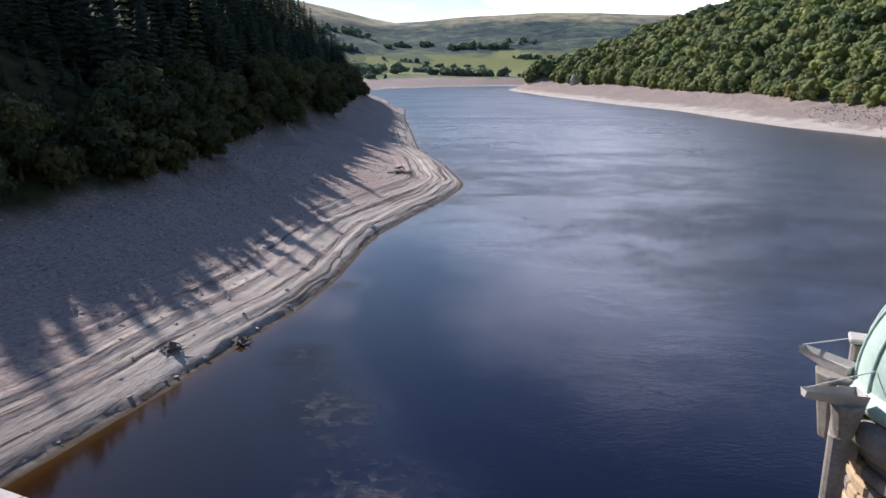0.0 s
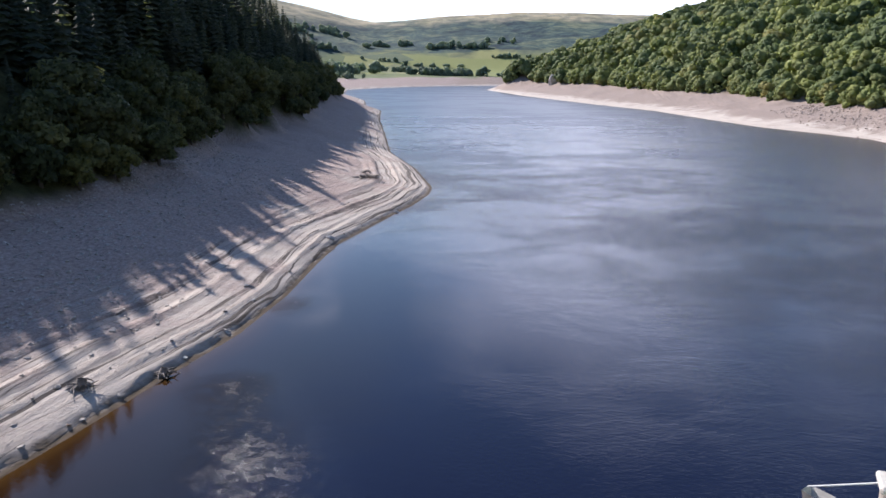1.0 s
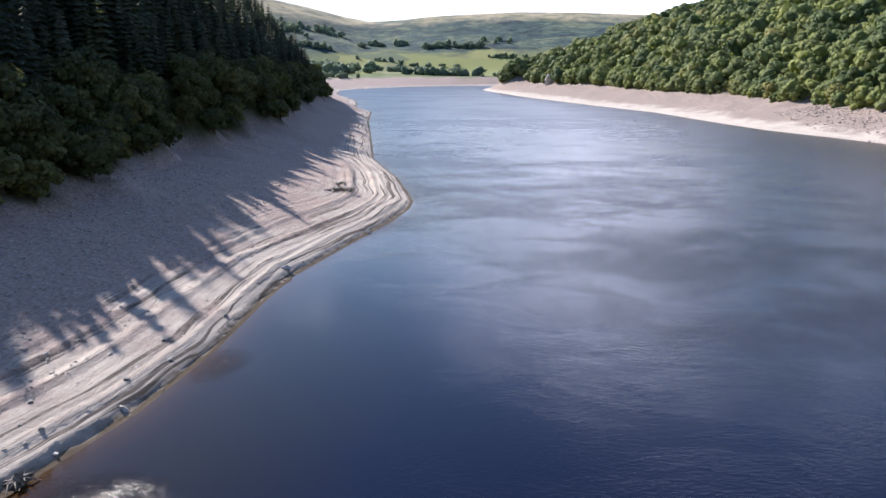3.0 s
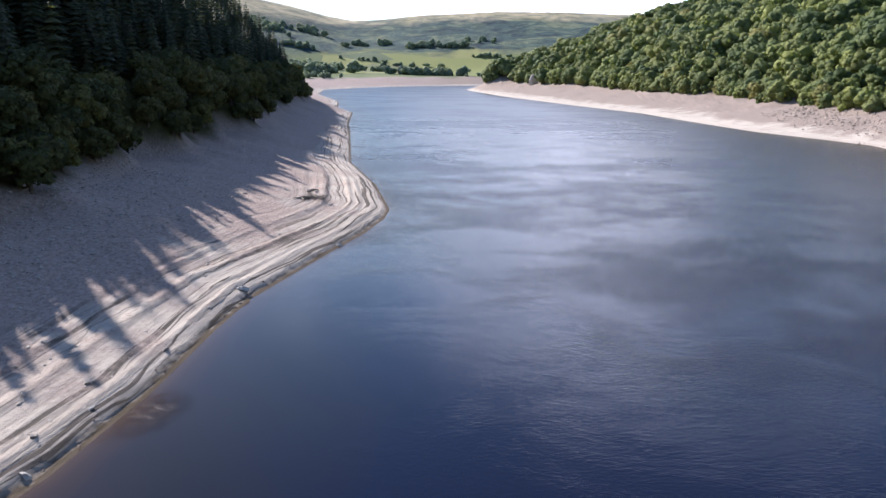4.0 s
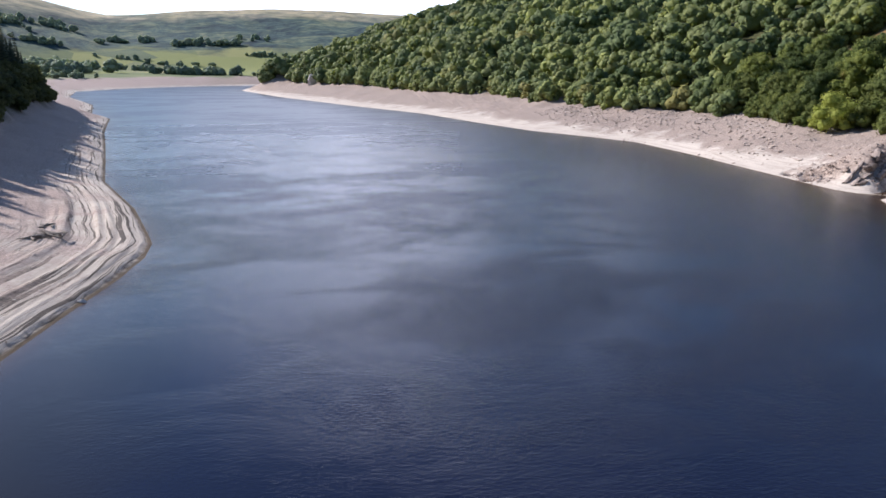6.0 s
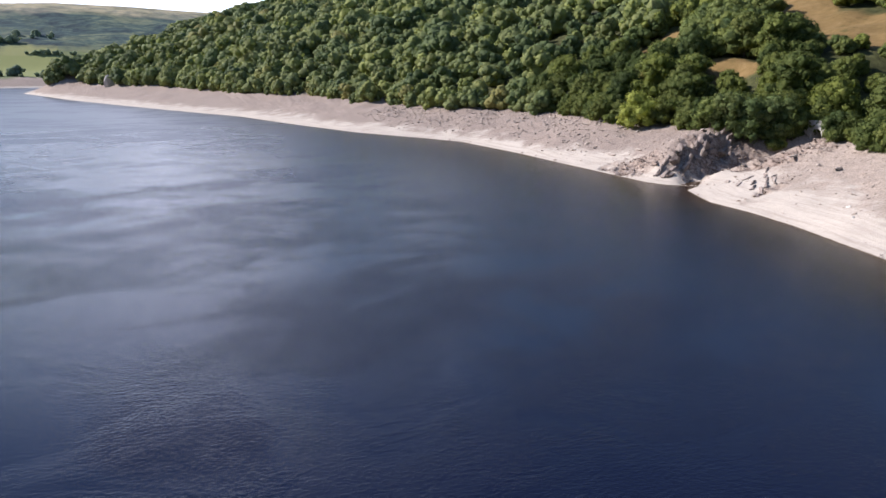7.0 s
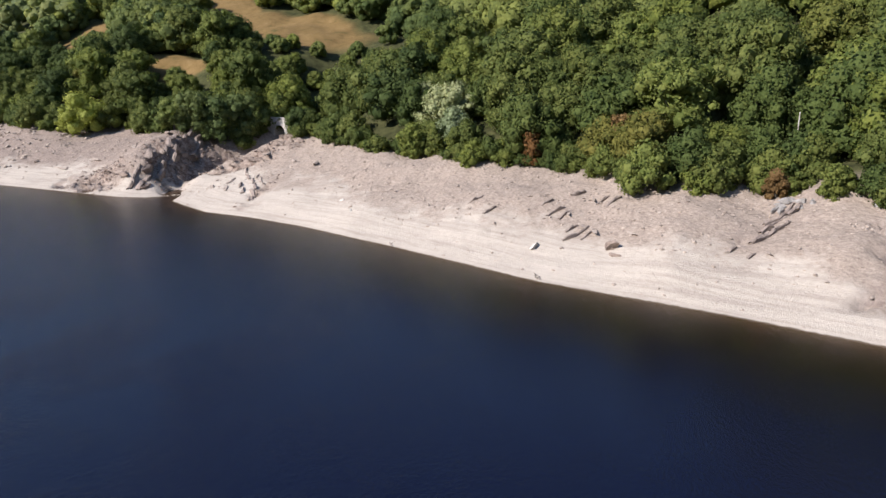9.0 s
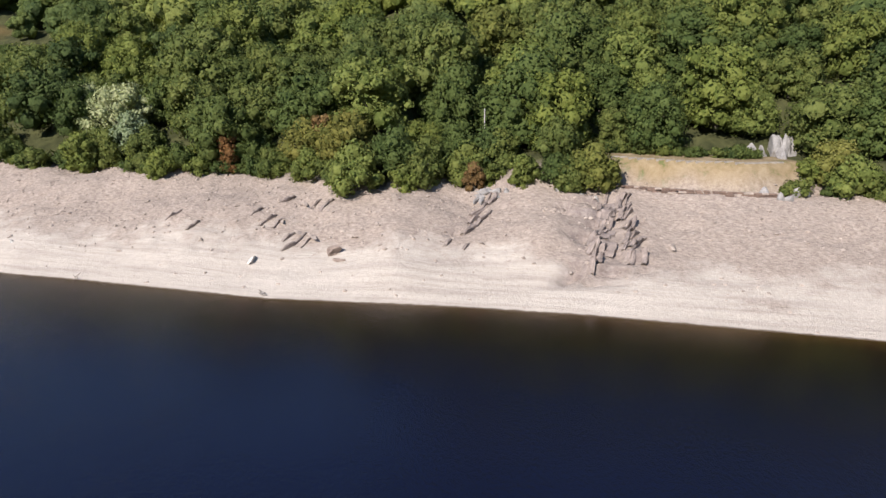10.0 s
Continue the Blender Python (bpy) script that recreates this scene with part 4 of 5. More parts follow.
for k, (x0, y0, sc) in enumerate(((206, 258, 1.0), (213, 267, 1.1), (220, 276, 1.2), (212, 280, 1.0), (226, 287, 1.1), (231, 298, 1.0), (219, 291, 1.0), (203, 246, 0.7), (215, 230, 0.62), (207, 219, 0.6), (216, 300, 0.5), (256, 214, 0.6), (262, 232, 1.1), (275, 240, 1.2), (286, 262, 1.2), (149.5, 196.5, 0.85), (153.5, 192.0, 0.95), (158.5, 189.0, 0.95), (146.5, 200.5, 0.7), (161.5, 185.8, 0.7))):
    t2 = alder if k == 0 else copy_thing(alder, Matrix.Identity(4))
    t2.matrix_basis = pose(x0, y0, ground_height(x0, y0) - 0.3, 0, 0, 67 * k) @ Matrix.Diagonal((sc, sc, sc, 1))
rest = [i for i in range(len(xs)) if i not in chosen]
MID_OAKS = [leaf_crown(s, r, hh, 26, 1500, 0.42, 0.82) for s, r, hh in ((201, 6.4, 8.6), (202, 7.2, 9.6), (203, 5.6, 7.8), (204, 6.4, 10.4))]
joined("oak_wood", MID_OAKS, xs[rest], ys[rest], h[rest] + 0.3, rng.choice([0.85, 1.0, 1.1, 1.2, 1.35], len(rest)) * np.where(meadow_near[rest] > 0.12, 0.48, 1.0) * rng.uniform(0.93, 1.08, len(rest)), rng.uniform(0, 6.28, len(rest)), rng.integers(0, 4, len(rest)),
       rng.uniform(0, 1, len(rest)), LEAF_STUFF, "dense green oak wood on the hillside", "woodland")

# -- the wood further up the lake
xs, ys = scatter(-150, 620, 345, 1260, 13.5, 22)
h, d, beach, rs, fa, back = land(xs, ys, False)
keep = (rs > 0.85) & (back > 0.5) & (back < 0.27 * ys + 10) & (xs < 480) & (np.hypot(xs + 27, ys - 975) > 15)
xs, ys, h, back = xs[keep], ys[keep], h[keep], back[keep]
FAR_OAKS = [leaf_crown(s, r, hh, 16, 330, 0.72, 0.86) for s, r, hh in ((301, 6.6, 9.6), (302, 7.6, 10.6), (303, 5.8, 9.0), (304, 6.6, 11.2))]
small = np.where(back < 14, 0.72, 1.0) * (1 + 0.38 * smooth(400, 800, ys))
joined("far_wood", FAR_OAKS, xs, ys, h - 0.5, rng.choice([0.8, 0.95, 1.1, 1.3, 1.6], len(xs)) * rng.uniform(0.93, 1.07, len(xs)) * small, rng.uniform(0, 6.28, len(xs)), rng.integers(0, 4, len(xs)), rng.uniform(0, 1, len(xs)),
       LEAF_UPLAKE_HAZED, "green broadleaf wood along the far shore", "woodland")
# bushes close its foot along the top of the shore
ex, ey = [], []
for y0 in np.arange(318, 1090, 3.6):
    line = np.arange(-120, 230, 1.0)
    hh2, d2, b2, r2, f2, k2 = land(line, np.full(line.shape, y0), False)
    at = np.nonzero((k2 > 0.4) & (r2 > 0.9))[0]
    if len(at):
        for q in (0, 5.5):
            ex.append(line[at[0]] + q + rng.uniform(-2.0, 2.0)); ey.append(y0 + rng.uniform(-1.5, 1.5))
ex, ey = np.array(ex), np.array(ey)
clear_of = np.hypot(ex + 30, ey - 975) > 15
ex, ey = ex[clear_of], ey[clear_of]
eh = land(ex, ey, False)[0]
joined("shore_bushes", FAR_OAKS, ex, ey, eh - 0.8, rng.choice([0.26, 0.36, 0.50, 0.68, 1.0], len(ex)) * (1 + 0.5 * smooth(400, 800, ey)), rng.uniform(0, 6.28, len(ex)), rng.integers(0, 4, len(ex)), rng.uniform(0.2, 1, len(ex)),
       LEAF_UPLAKE_HAZED, "low green bushes along the top of the pale shore", "bushes")
# copse on the rocky point where the lake narrows
px = np.array([-96, -90, -101, -96, -88, -79, -70, -61, -99, -90, -84, -72, -80, -92, -64, -102])
py = np.array([1098, 1100, 1106, 1106, 1110, 1104, 1100, 1098, 1130, 1128, 1126, 1122, 1122, 1142, 1116, 1144])
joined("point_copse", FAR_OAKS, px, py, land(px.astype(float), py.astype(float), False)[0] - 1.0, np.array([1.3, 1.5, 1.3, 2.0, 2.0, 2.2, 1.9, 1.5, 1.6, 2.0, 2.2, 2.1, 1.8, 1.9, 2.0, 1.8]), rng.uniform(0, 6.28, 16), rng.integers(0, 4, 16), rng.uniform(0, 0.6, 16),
       LEAF_UPLAKE_HAZED, "dense green trees on a rocky point in the lake", "woodland")

# -- the shaded bank: broadleaf fringe of single trees, spruce plantation behind
SHADE = [make_tree("shade_tree", 401, 4.0, 6.0, 1.4, 14, 1300, 0.40, LEAF_DARK, "dark green broadleaf tree in hill shade", "shaded bank trees"),
         make_tree("shade_tree", 402, 3.2, 4.6, 0.8, 12, 1000, 0.38, LEAF_DARK, "bushy dark green tree at the shaded shore", "shaded bank trees"),
         make_tree("shade_tree", 403, 4.8, 7.6, 1.8, 16, 1500, 0.42, LEAF_DARK, "tall dark broadleaf tree on the shaded bank", "shaded bank trees")]
xs, ys = scatter(-330, -40, 0, 560, 5.0, 23)
h, d, beach, rs, fa, back = land(xs, ys, False)
keep = (rs < 0.1) & (back > 1.5) & (back < 105)
xs, ys, h, back = xs[keep], ys[keep], h[keep], back[keep]
fringe = [i for i in np.argsort(back) if back[i] < 18 and 20 < ys[i] < 520]
used = set()
for i in fringe[:240]:
    k = 1 if back[i] < 6 else int(rng.choice([0, 2]))
    s = rng.uniform(0.85, 1.2)
    m = pose(xs[i], ys[i], h[i] - 0.2, 0, 0, rng.uniform(0, 360)) @ Matrix.Diagonal((s, s, s, 1))
    if k not in used:
        SHADE[k].matrix_basis = m; used.add(k)
    else:
        t2 = copy_thing(SHADE[k], Matrix.Identity(4)); t2.matrix_basis = m
chosen = set(fringe[:240])
rest = np.array([i for i in range(len(xs)) if i not in chosen and back[i] > 9])
SPRUCE = [conifer_crown(s, r, hh, 15, 8) for s, r, hh in ((501, 3.1, 17), (502, 3.4, 20), (503, 2.8, 15))]
joined("spruce_plantation", SPRUCE, xs[rest], ys[rest], h[rest] - 0.5, rng.uniform(0.66, 1.14, len(rest)) * np.where(ys[rest] < 74, 0.34, np.where(ys[rest] < 96, 0.46, 1.04)), rng.uniform(0, 6.28, len(rest)), rng.integers(0, 3, len(rest)),
       rng.uniform(0, 0.8, len(rest)), CONIFER, "dark spruce plantation on the shaded hillside", "woodland")

# -- hedgerow trees and copses about the far farmland
xs, ys = scatter(-1100, 500, 1150, 2500, 15, 24)
h, d, beach, rs, fa, back = land(xs, ys, False)
belt = (back > 3) & (back < 40) & ~((xs > -400) & (xs < -215)) & (fbm(xs, ys, 90, 57, 2) > -0.05)
r3 = np.random.default_rng(3)
keep = belt & (r3.random(len(xs)) < 0.6)
cx, cy, cs = [xs[keep]], [ys[keep]], [r3.uniform(0.7, 1.3, keep.sum())]
# copses, a shelter belt, hedges and single trees: middle, reach across and along, how many, size
for x0, y0, rx, ry, n, size in ((-585, 1640, 75, 60, 60, 2.3), (-520, 1545, 30, 24, 14, 2.2), (-640, 1760, 60, 40, 30, 2.2), (-600, 1880, 60, 40, 14, 1.7), (-290, 1700, 95, 16, 40, 1.7), (-455, 1850, 26, 8, 8, 1.5), (-515, 1905, 12, 6, 3, 1.7), (-470, 1960, 8, 4, 2, 1.2),
                                (-620, 2270, 45, 8, 10, 1.6), (-540, 2290, 28, 12, 9, 1.9), (-655, 2220, 12, 8, 5, 1.9), (-420, 2240, 60, 18, 24, 1.8), (-310, 2230, 45, 15, 12, 1.7), (-250, 2330, 60, 40, 8, 1.4),
                                (-930, 2260, 110, 70, 80, 1.5), (-800, 2330, 40, 25, 34, 1.8), (-760, 2090, 70, 20, 20, 1.6), (-400, 2010, 90, 4, 14, 1.1), (-330, 1905, 110, 4, 12, 1.0), (-540, 2040, 80, 5, 10, 1.1), (-180, 2120, 80, 6, 12, 1.2)):
    cx.append(x0 + rx * r3.normal(0, 0.5, n)); cy.append(y0 + ry * r3.normal(0, 0.5, n)); cs.append(size * r3.uniform(0.6, 1.25, n))
xs, ys, sizes = np.concatenate(cx), np.concatenate(cy), np.concatenate(cs)
h = land(xs, ys, False)[0]
DOT = [leaf_crown(s, 6.5, 9.5, 9, 110, 1.2, 0.85) for s in (601, 602, 603)]
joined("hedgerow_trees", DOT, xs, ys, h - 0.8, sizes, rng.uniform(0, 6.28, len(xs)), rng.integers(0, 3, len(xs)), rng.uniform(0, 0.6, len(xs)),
       LEAF_FAR_HAZED, "scattered trees and hedges between distant fields", "woodland")


# ---------------------------------------------------------------- rocks and stones
def rock_mesh(seed, faces=9, flat=1.0, sub=2):
    """An angular boulder: a ball cut by random planes. About 1 m across, base near z = 0."""
    r = np.random.default_rng(seed)
    bm = bmesh.new()
    bmesh.ops.create_icosphere(bm, subdivisions=sub, radius=1.0)
    cuts = [(Vector(r.normal(size=3)).normalized(), r.uniform(0.32, 0.62)) for _ in range(faces)]
    for v in bm.verts:
        for n, dist in cuts:
            over = v.co.dot(n) - dist
            if over > 0:
                v.co -= n * over
        v.co += v.co.normalized() * (noise.noise(v.co * 2.7 + Vector((seed, 0, 0))) * 0.10 + noise.noise(v.co * 7 + Vector((0, seed, 0))) * 0.06) * (sub > 1)
        v.co.z = v.co.z * flat + 0.25 * flat
    return bm


def rock_data(name, seed, mat, faces=9, flat=1.0, sub=2):
    me = bpy.data.meshes.new(name)
    bm = rock_mesh(seed, faces, flat, sub); bm.to_mesh(me); bm.free()
    me.materials.append(mat)
    return me


def fine_height(x, y):
    h, *_ = land(np.array([x], float), np.array([y], float), True)
    return float(h[0])


OUTCROP = simple("grey_outcrop", (0.15, 0.140, 0.134), (0.34, 0.325, 0.315), 0.7, 0.85, 0.8, 0.12)
CRAG_ROCK = simple("red_mudstone", (0.085, 0.060, 0.050), (0.36, 0.285, 0.240), 0.6, 0.85, 1.0, 0.2)
BOULDERS = {"pale": [rock_data("boulder", 700 + k, PALE_ROCK, 9, 1.0, 3) for k in range(3)],
            "grey": [rock_data("boulder", 730 + k, OUTCROP, 8, 1.0, 3) for k in range(3)],
            "brown": [rock_data("boulder", 710 + k, ROCK, 11, 0.8, 3) for k in range(4)],
            "dark": [rock_data("boulder", 720 + k, CRAG_ROCK, 8, 0.9, 3) for k in range(4)]}
LABELS = {"pale": "pale quartz-streaked boulder on the dry shore", "brown": "weathered brown rock slab on the dry shore", "dark": "dark jagged mudstone crag by the stream mouth"}


def boulder(x, y, sx, sy, sz, turn, kind, name="boulder", label="", tilt=0.0):
    me = BOULDERS[kind][int(rng.integers(len(BOULDERS[kind])))]
    ob = new(name, me)
    ob.matrix_basis = pose(x, y, fine_height(x, y) - 0.22 * sz, tilt, 0, turn) @ Matrix.Diagonal((sx, sy, sz, 1))
    return tagged(ob, label or LABELS[kind], "rock", "shore rocks")


# crags at the stream mouth
for x, y, sx, sy, sz, turn in ((126.4, 191.2, 3.0, 1.6, 1.3, 10), (129.5, 190.0, 3.4, 1.5, 1.5, 25), (143.5, 191.5, 3.6, 1.5, 1.5, 15), (121.6, 209.9, 2.2, 1.1, 0.6, 20), (121.2, 204.6, 1.9, 1.1, 0.6, 70),
                               (121.5, 201.4, 2.4, 1.3, 0.8, 35), (122.8, 188.2, 2.6, 1.3, 0.9, 5), (124.0, 195.5, 2.6, 1.3, 0.9, 50), (119.5, 212.5, 1.6, 0.8, 0.4, 15)):
    boulder(x, y, sx, sy, sz, turn, "dark", "crag", "jagged reddish-brown mudstone crag by the stream mouth")
# ribs of bedded rock
for x, y, sx, sy, sz, turn in ((130.7, 224.3, 3.2, 1.0, 0.6, 75), (136.0, 218.0, 2.6, 0.9, 0.8, 60), (140.5, 209.0, 2.4, 0.9, 0.9, 40), (144.0, 200.5, 2.2, 0.9, 0.8, 50), (144.0, 184.0, 2.6, 0.8, 0.9, 30), (141.3, 175.2, 2.8, 0.9, 0.9, 35), (128.6, 160.6, 3.0, 0.8, 0.9, 38), (133.0, 164.5, 2.6, 0.8, 0.8, 30),
                               (142.7, 161.1, 2.4, 0.8, 0.8, 45), (137.7, 151.6, 2.6, 0.9, 0.8, 20), (118.4, 156.0, 2.2, 0.7, 0.5, 40), (124.0, 166.5, 2.4, 0.8, 0.8, 30), (122.0, 160.5, 2.0, 0.6, 0.5, 35), (132.0, 171.0, 2.8, 0.9, 1.0, 25), (127.0, 172.8, 2.2, 0.8, 0.8, 40), (147.5, 171.5, 2.6, 1.0, 1.0, 15),
                               (115.2, 84.2, 1.7, 0.5, 0.6, 25), (110.2, 87.0, 1.4, 0.5, 0.5, 20), (99.8, 58.1, 0.8, 0.5, 0.4, 10), (95.5, 32.2, 1.3, 0.6, 0.5, 160), (103.6, 76.5, 1.2, 0.5, 0.4, 40), (105.0, 82.0, 2.0, 0.7, 0.6, 30), (107.2, 84.4, 1.8, 0.6, 0.5, 35)):
    boulder(x, y, sx * 1.7, sy * 1.3, sz * 0.85, turn, "brown", "rock_slab")
# upturned beds of rock that run down the slope below the road and stand proud of it
BED_ROCK = simple("bedded_rock", (0.120, 0.094, 0.085), (0.33, 0.275, 0.245), 0.8, 0.9, 0.9, 0.12)


def rock_bed(x, y, way, length, high, thick, lean, seed):
    """One thin bed with a jagged crest that follows the ground."""
    r = np.random.default_rng(seed)
    n = max(5, int(length / 0.45))
    s0 = np.linspace(-0.5, 0.5, n) * length
    a = radians(way)
    bend = 0.05 * length * np.sin(s0 / length * 4 + r.uniform(0, 6))
    cx, cy = x + s0 * math.cos(a) - bend * math.sin(a), y + s0 * math.sin(a) + bend * math.cos(a)
    g = land(cx, cy, True)[0]
    crest = high * (0.35 + 0.65 * np.sin(np.linspace(0.15, math.pi - 0.15, n))) * r.uniform(0.55, 1.1, n)
    side = np.array((-math.sin(a), math.cos(a)))
    rings = []
    for off, up in ((-0.5, -0.5), (-0.42, 0.75), (0.05, 1.0), (0.5, 0.55), (0.6, -0.5)):
        w = off * thick * r.uniform(0.75, 1.2, n) + lean * crest * max(up, 0)
        z = g + (crest * up * r.uniform(0.85, 1.1, n) if up > 0 else -0.5)
        rings.append(np.stack([cx + side[0] * w, cy + side[1] * w, z], 1))
    v = np.stack(rings, 1).reshape(-1, 3)
    f = [(5 * i + j, 5 * i + (j + 1) % 5, 5 * i + 5 + (j + 1) % 5, 5 * i + 5 + j) for i in range(n - 1) for j in range(5)]
    me = raw_mesh("rock_slab", v - np.array((x, y, 0)), f)
    me.materials.append(BED_ROCK)
    ob = new("rock_slab", me)
    ob.location = (x, y, 0)
    return tagged(ob, "upturned bed of grey-brown rock running down the shore", "rock", "bedded rocks")


for k in range(34):
    u, w = (k % 17) / 16, k // 17
    rock_bed(109.5 - 17.5 * u + rng.uniform(-1.0, 1.0), 37.5 + 6.0 * u - 3.8 * w + 3.0 * (0.5 - u) * w + rng.uniform(-1.0, 1.0), -33 + rng.uniform(-9, 9), rng.uniform(2.2, 5.2), rng.uniform(0.5, 1.25), rng.uniform(0.35, 0.9), -0.35, 900 + k)
for k, (x, y, w, t0) in enumerate(((104.5, 39.5, 5.0, 3.2), (99.5, 40.6, 4.4, 2.6), (107.6, 36.8, 4.0, 2.6), (95.0, 41.0, 3.2, 1.8))):
    rock_bed(x, y, -31, w, 0.55, t0, -0.2, 950 + k)
for k in range(11):
    u = k / 10
    rock_bed(113.0 - 9.0 * u + rng.uniform(-0.8, 0.8), 55.0 + 4.0 * u + rng.uniform(-0.9, 0.9), -38 + rng.uniform(-10, 10), rng.uniform(1.8, 3.8), rng.uniform(0.5, 1.0), rng.uniform(0.3, 0.7), -0.35, 970 + k)
for k, (x, y, ln) in enumerate(((103.6, 82.6, 3.0), (104.6, 84.0, 3.4), (103.0, 85.2, 2.6), (105.6, 85.6, 2.4), (112.2, 80.6, 3.0), (113.8, 82.4, 2.6), (109.5, 87.6, 2.6), (111.0, 89.4, 3.2), (113.6, 91.6, 2.8), (116.8, 87.0, 2.8), (110.4, 100.5, 2.6), (114.6, 104.5, 3.0),
                                (100.4, 62.6, 1.8), (99.2, 60.2, 1.6), (121.0, 157.0, 4.2), (124.6, 159.0, 4.8), (122.6, 160.6, 4.0), (128.4, 162.4, 4.6), (126.0, 164.0, 4.0), (131.6, 166.0, 4.6), (135.4, 169.4, 4.4), (139.4, 172.6, 4.2), (118.6, 155.2, 3.2))):
    rock_bed(x, y, (-34 if y < 110 else 38) + rng.uniform(-9, 9), ln, rng.uniform(0.45, 0.85), rng.uniform(0.3, 0.6), -0.3, 990 + k)
# broken beds in the face of the bluff over the stream mouth
for k in range(18):
    u = (k % 9) / 8
    rock_bed(122.5 + 26 * u + rng.uniform(-1, 1), 189.6 + 4.6 * u + 2.6 * (k // 9) + rng.uniform(-0.7, 0.7), 12 + rng.uniform(-16, 16), rng.uniform(2.4, 4.8), rng.uniform(0.9, 1.9), rng.uniform(0.8, 1.5), -0.25, 1030 + k)
for k in range(8):
    rock_bed(119.5 + rng.uniform(-1.2, 2.6), 197 + 2.1 * k + rng.uniform(-0.6, 0.6), 70 + rng.uniform(-20, 20), rng.uniform(1.6, 3.4), rng.uniform(0.4, 0.8), rng.uniform(0.6, 1.1), -0.2, 1060 + k)
boulder(-27.0, 976.0, 8.0, 6.0, 15.0, 20, "pale", "rock_face", "pale grey rock face in the wooded far shore")
boulder(100.6, 78.7, 2.7, 1.05, 1.5, 35, "dark", "boulder", "dark purple-brown boulder lying on pale silt")
boulder(98.0, 77.4, 1.3, 0.6, 0.6, 60, "dark", "boulder", "small dark rock beside a larger boulder")
for x, y, sz in ((100.1, 89.8, 0.75), (-36.0, 99.6, 0.55), (-33.2, 59.6, 0.45), (-34.9, 80.4, 0.35), (-32.0, 126.0, 0.4), (-34.2, 68.0, 0.3), (-33.9, 52.6, 0.3), (-36.3, 92.0, 0.3), (112.0, 128.0, 0.5), (117.0, 133.0, 0.45)):
    boulder(x, y, sz * 1.5, sz, sz, rng.uniform(0, 180), "pale")
# pale outcrop by the road bend, and broken rock at both ends of the verge
for k in range(9):
    boulder(116.5 + rng.uniform(-1.5, 3.0), 8.2 + rng.uniform(-4.2, 2.6), rng.uniform(1.2, 2.2), rng.uniform(0.9, 1.5), rng.uniform(1.8, 3.2), rng.uniform(0, 180), "grey", "boulder", "pale grey rock outcrop beside the lakeside road")
for k in range(10):
    boulder(105.0 + rng.uniform(-2, 2.5), 12.0 + rng.uniform(-6, 5), rng.uniform(0.8, 1.6), rng.uniform(0.6, 1.1), rng.uniform(0.8, 1.5), rng.uniform(0, 180), "grey", "boulder", "grey broken rock under the grassy bank")
for k in range(9):
    boulder(113.4 + rng.uniform(-1, 1.2), 54.5 + rng.uniform(-4.5, 4.5), rng.uniform(0.7, 1.5), rng.uniform(0.5, 1.0), rng.uniform(0.5, 1.0), rng.uniform(0, 180), "grey", "boulder", "grey broken rock at the edge of the wood")
for k in range(8):
    boulder(111.5 + rng.uniform(-1.5, 2.5), 40.5 + rng.uniform(-2.5, 5), rng.uniform(0.8, 1.5), rng.uniform(0.5, 1.0), rng.uniform(0.7, 1.4), rng.uniform(0, 180), "grey", "boulder", "grey broken rock under the grassy bank")

# loose stones, too many to count
STONE_PROTOS = []
for k in range(5):
    bm = rock_mesh(800 + k, 7, 0.55, 1)
    bm.verts.ensure_lookup_table()
    STONE_PROTOS.append((np.array([v.co for v in bm.verts]), np.array([[v.index for v in f.verts] for f in bm.faces])))
    bm.free()


def loose_stones(name, n, x0, x1, y0, y1, seed, chance, low, high, mat, label):
    r = np.random.default_rng(seed)
    xs, ys = r.uniform(x0, x1, n), r.uniform(y0, y1, n)
    h, d, b, rs, fa, back = land(xs, ys, True)
    keep = (r.random(n) < chance(xs, ys, h, d)) & (b > 0.5) & (d > 0.3)
    xs, ys, h = xs[keep], ys[keep], h[keep]
    sizes = low + (high - low) * r.random(len(xs)) ** 2.2
    return joined(name, STONE_PROTOS, xs, ys, h - 0.05, sizes, r.uniform(0, 6.28, len(xs)), r.integers(0, 5, len(xs)), r.random(len(xs)), mat, label, "stones")


def stone_chance(x, y, h, d):
    return smooth(1.5, 6.5, h + 4.0 * fbm(x, y, 14, 71, 3)) * 0.75 + 0.08


loose_stones("shore_stones", 26000, 68, 175, -5, 240, 31, stone_chance, 0.09, 0.50, ROCK, "loose brown stones strewn over the upper shore")
PALE_RUBBLE = simple("pale_rubble", (0.22, 0.196, 0.175), (0.48, 0.44, 0.395), 1.2, 0.9, 0.5, 0.05)
loose_stones("uplake_stones", 9000, 108, 180, 236, 430, 35, stone_chance, 0.15, 0.95, ROCK, "loose brown stones below the wood up the lake")
loose_stones("bank_rubble", 26000, -82, -34, 25, 150, 32, lambda x, y, h, d: np.maximum(1.0 * np.exp(-((x + 48) / 6.5) ** 2 - ((y - 57) / 13) ** 2) + 0.015, 0.6 * smooth(3.4, 6.0, h)), 0.09, 0.42, PALE_RUBBLE, "loose grey stones on the shaded bank")
loose_stones("crag_rubble", 20000, 108, 162, 155, 212, 34, lambda x, y, h, d: 0.8 * crag_mask(x, y), 0.12, 0.55, CRAG_ROCK, "broken reddish-brown rock rubble at the stream mouth")
loose_stones("waterline_stones", 2600, -46, -26, 20, 240, 33, lambda x, y, h, d: 1.0 * (d < 1.4), 0.07, 0.30, DARK_ROCK, "wet dark stones along the waterline")


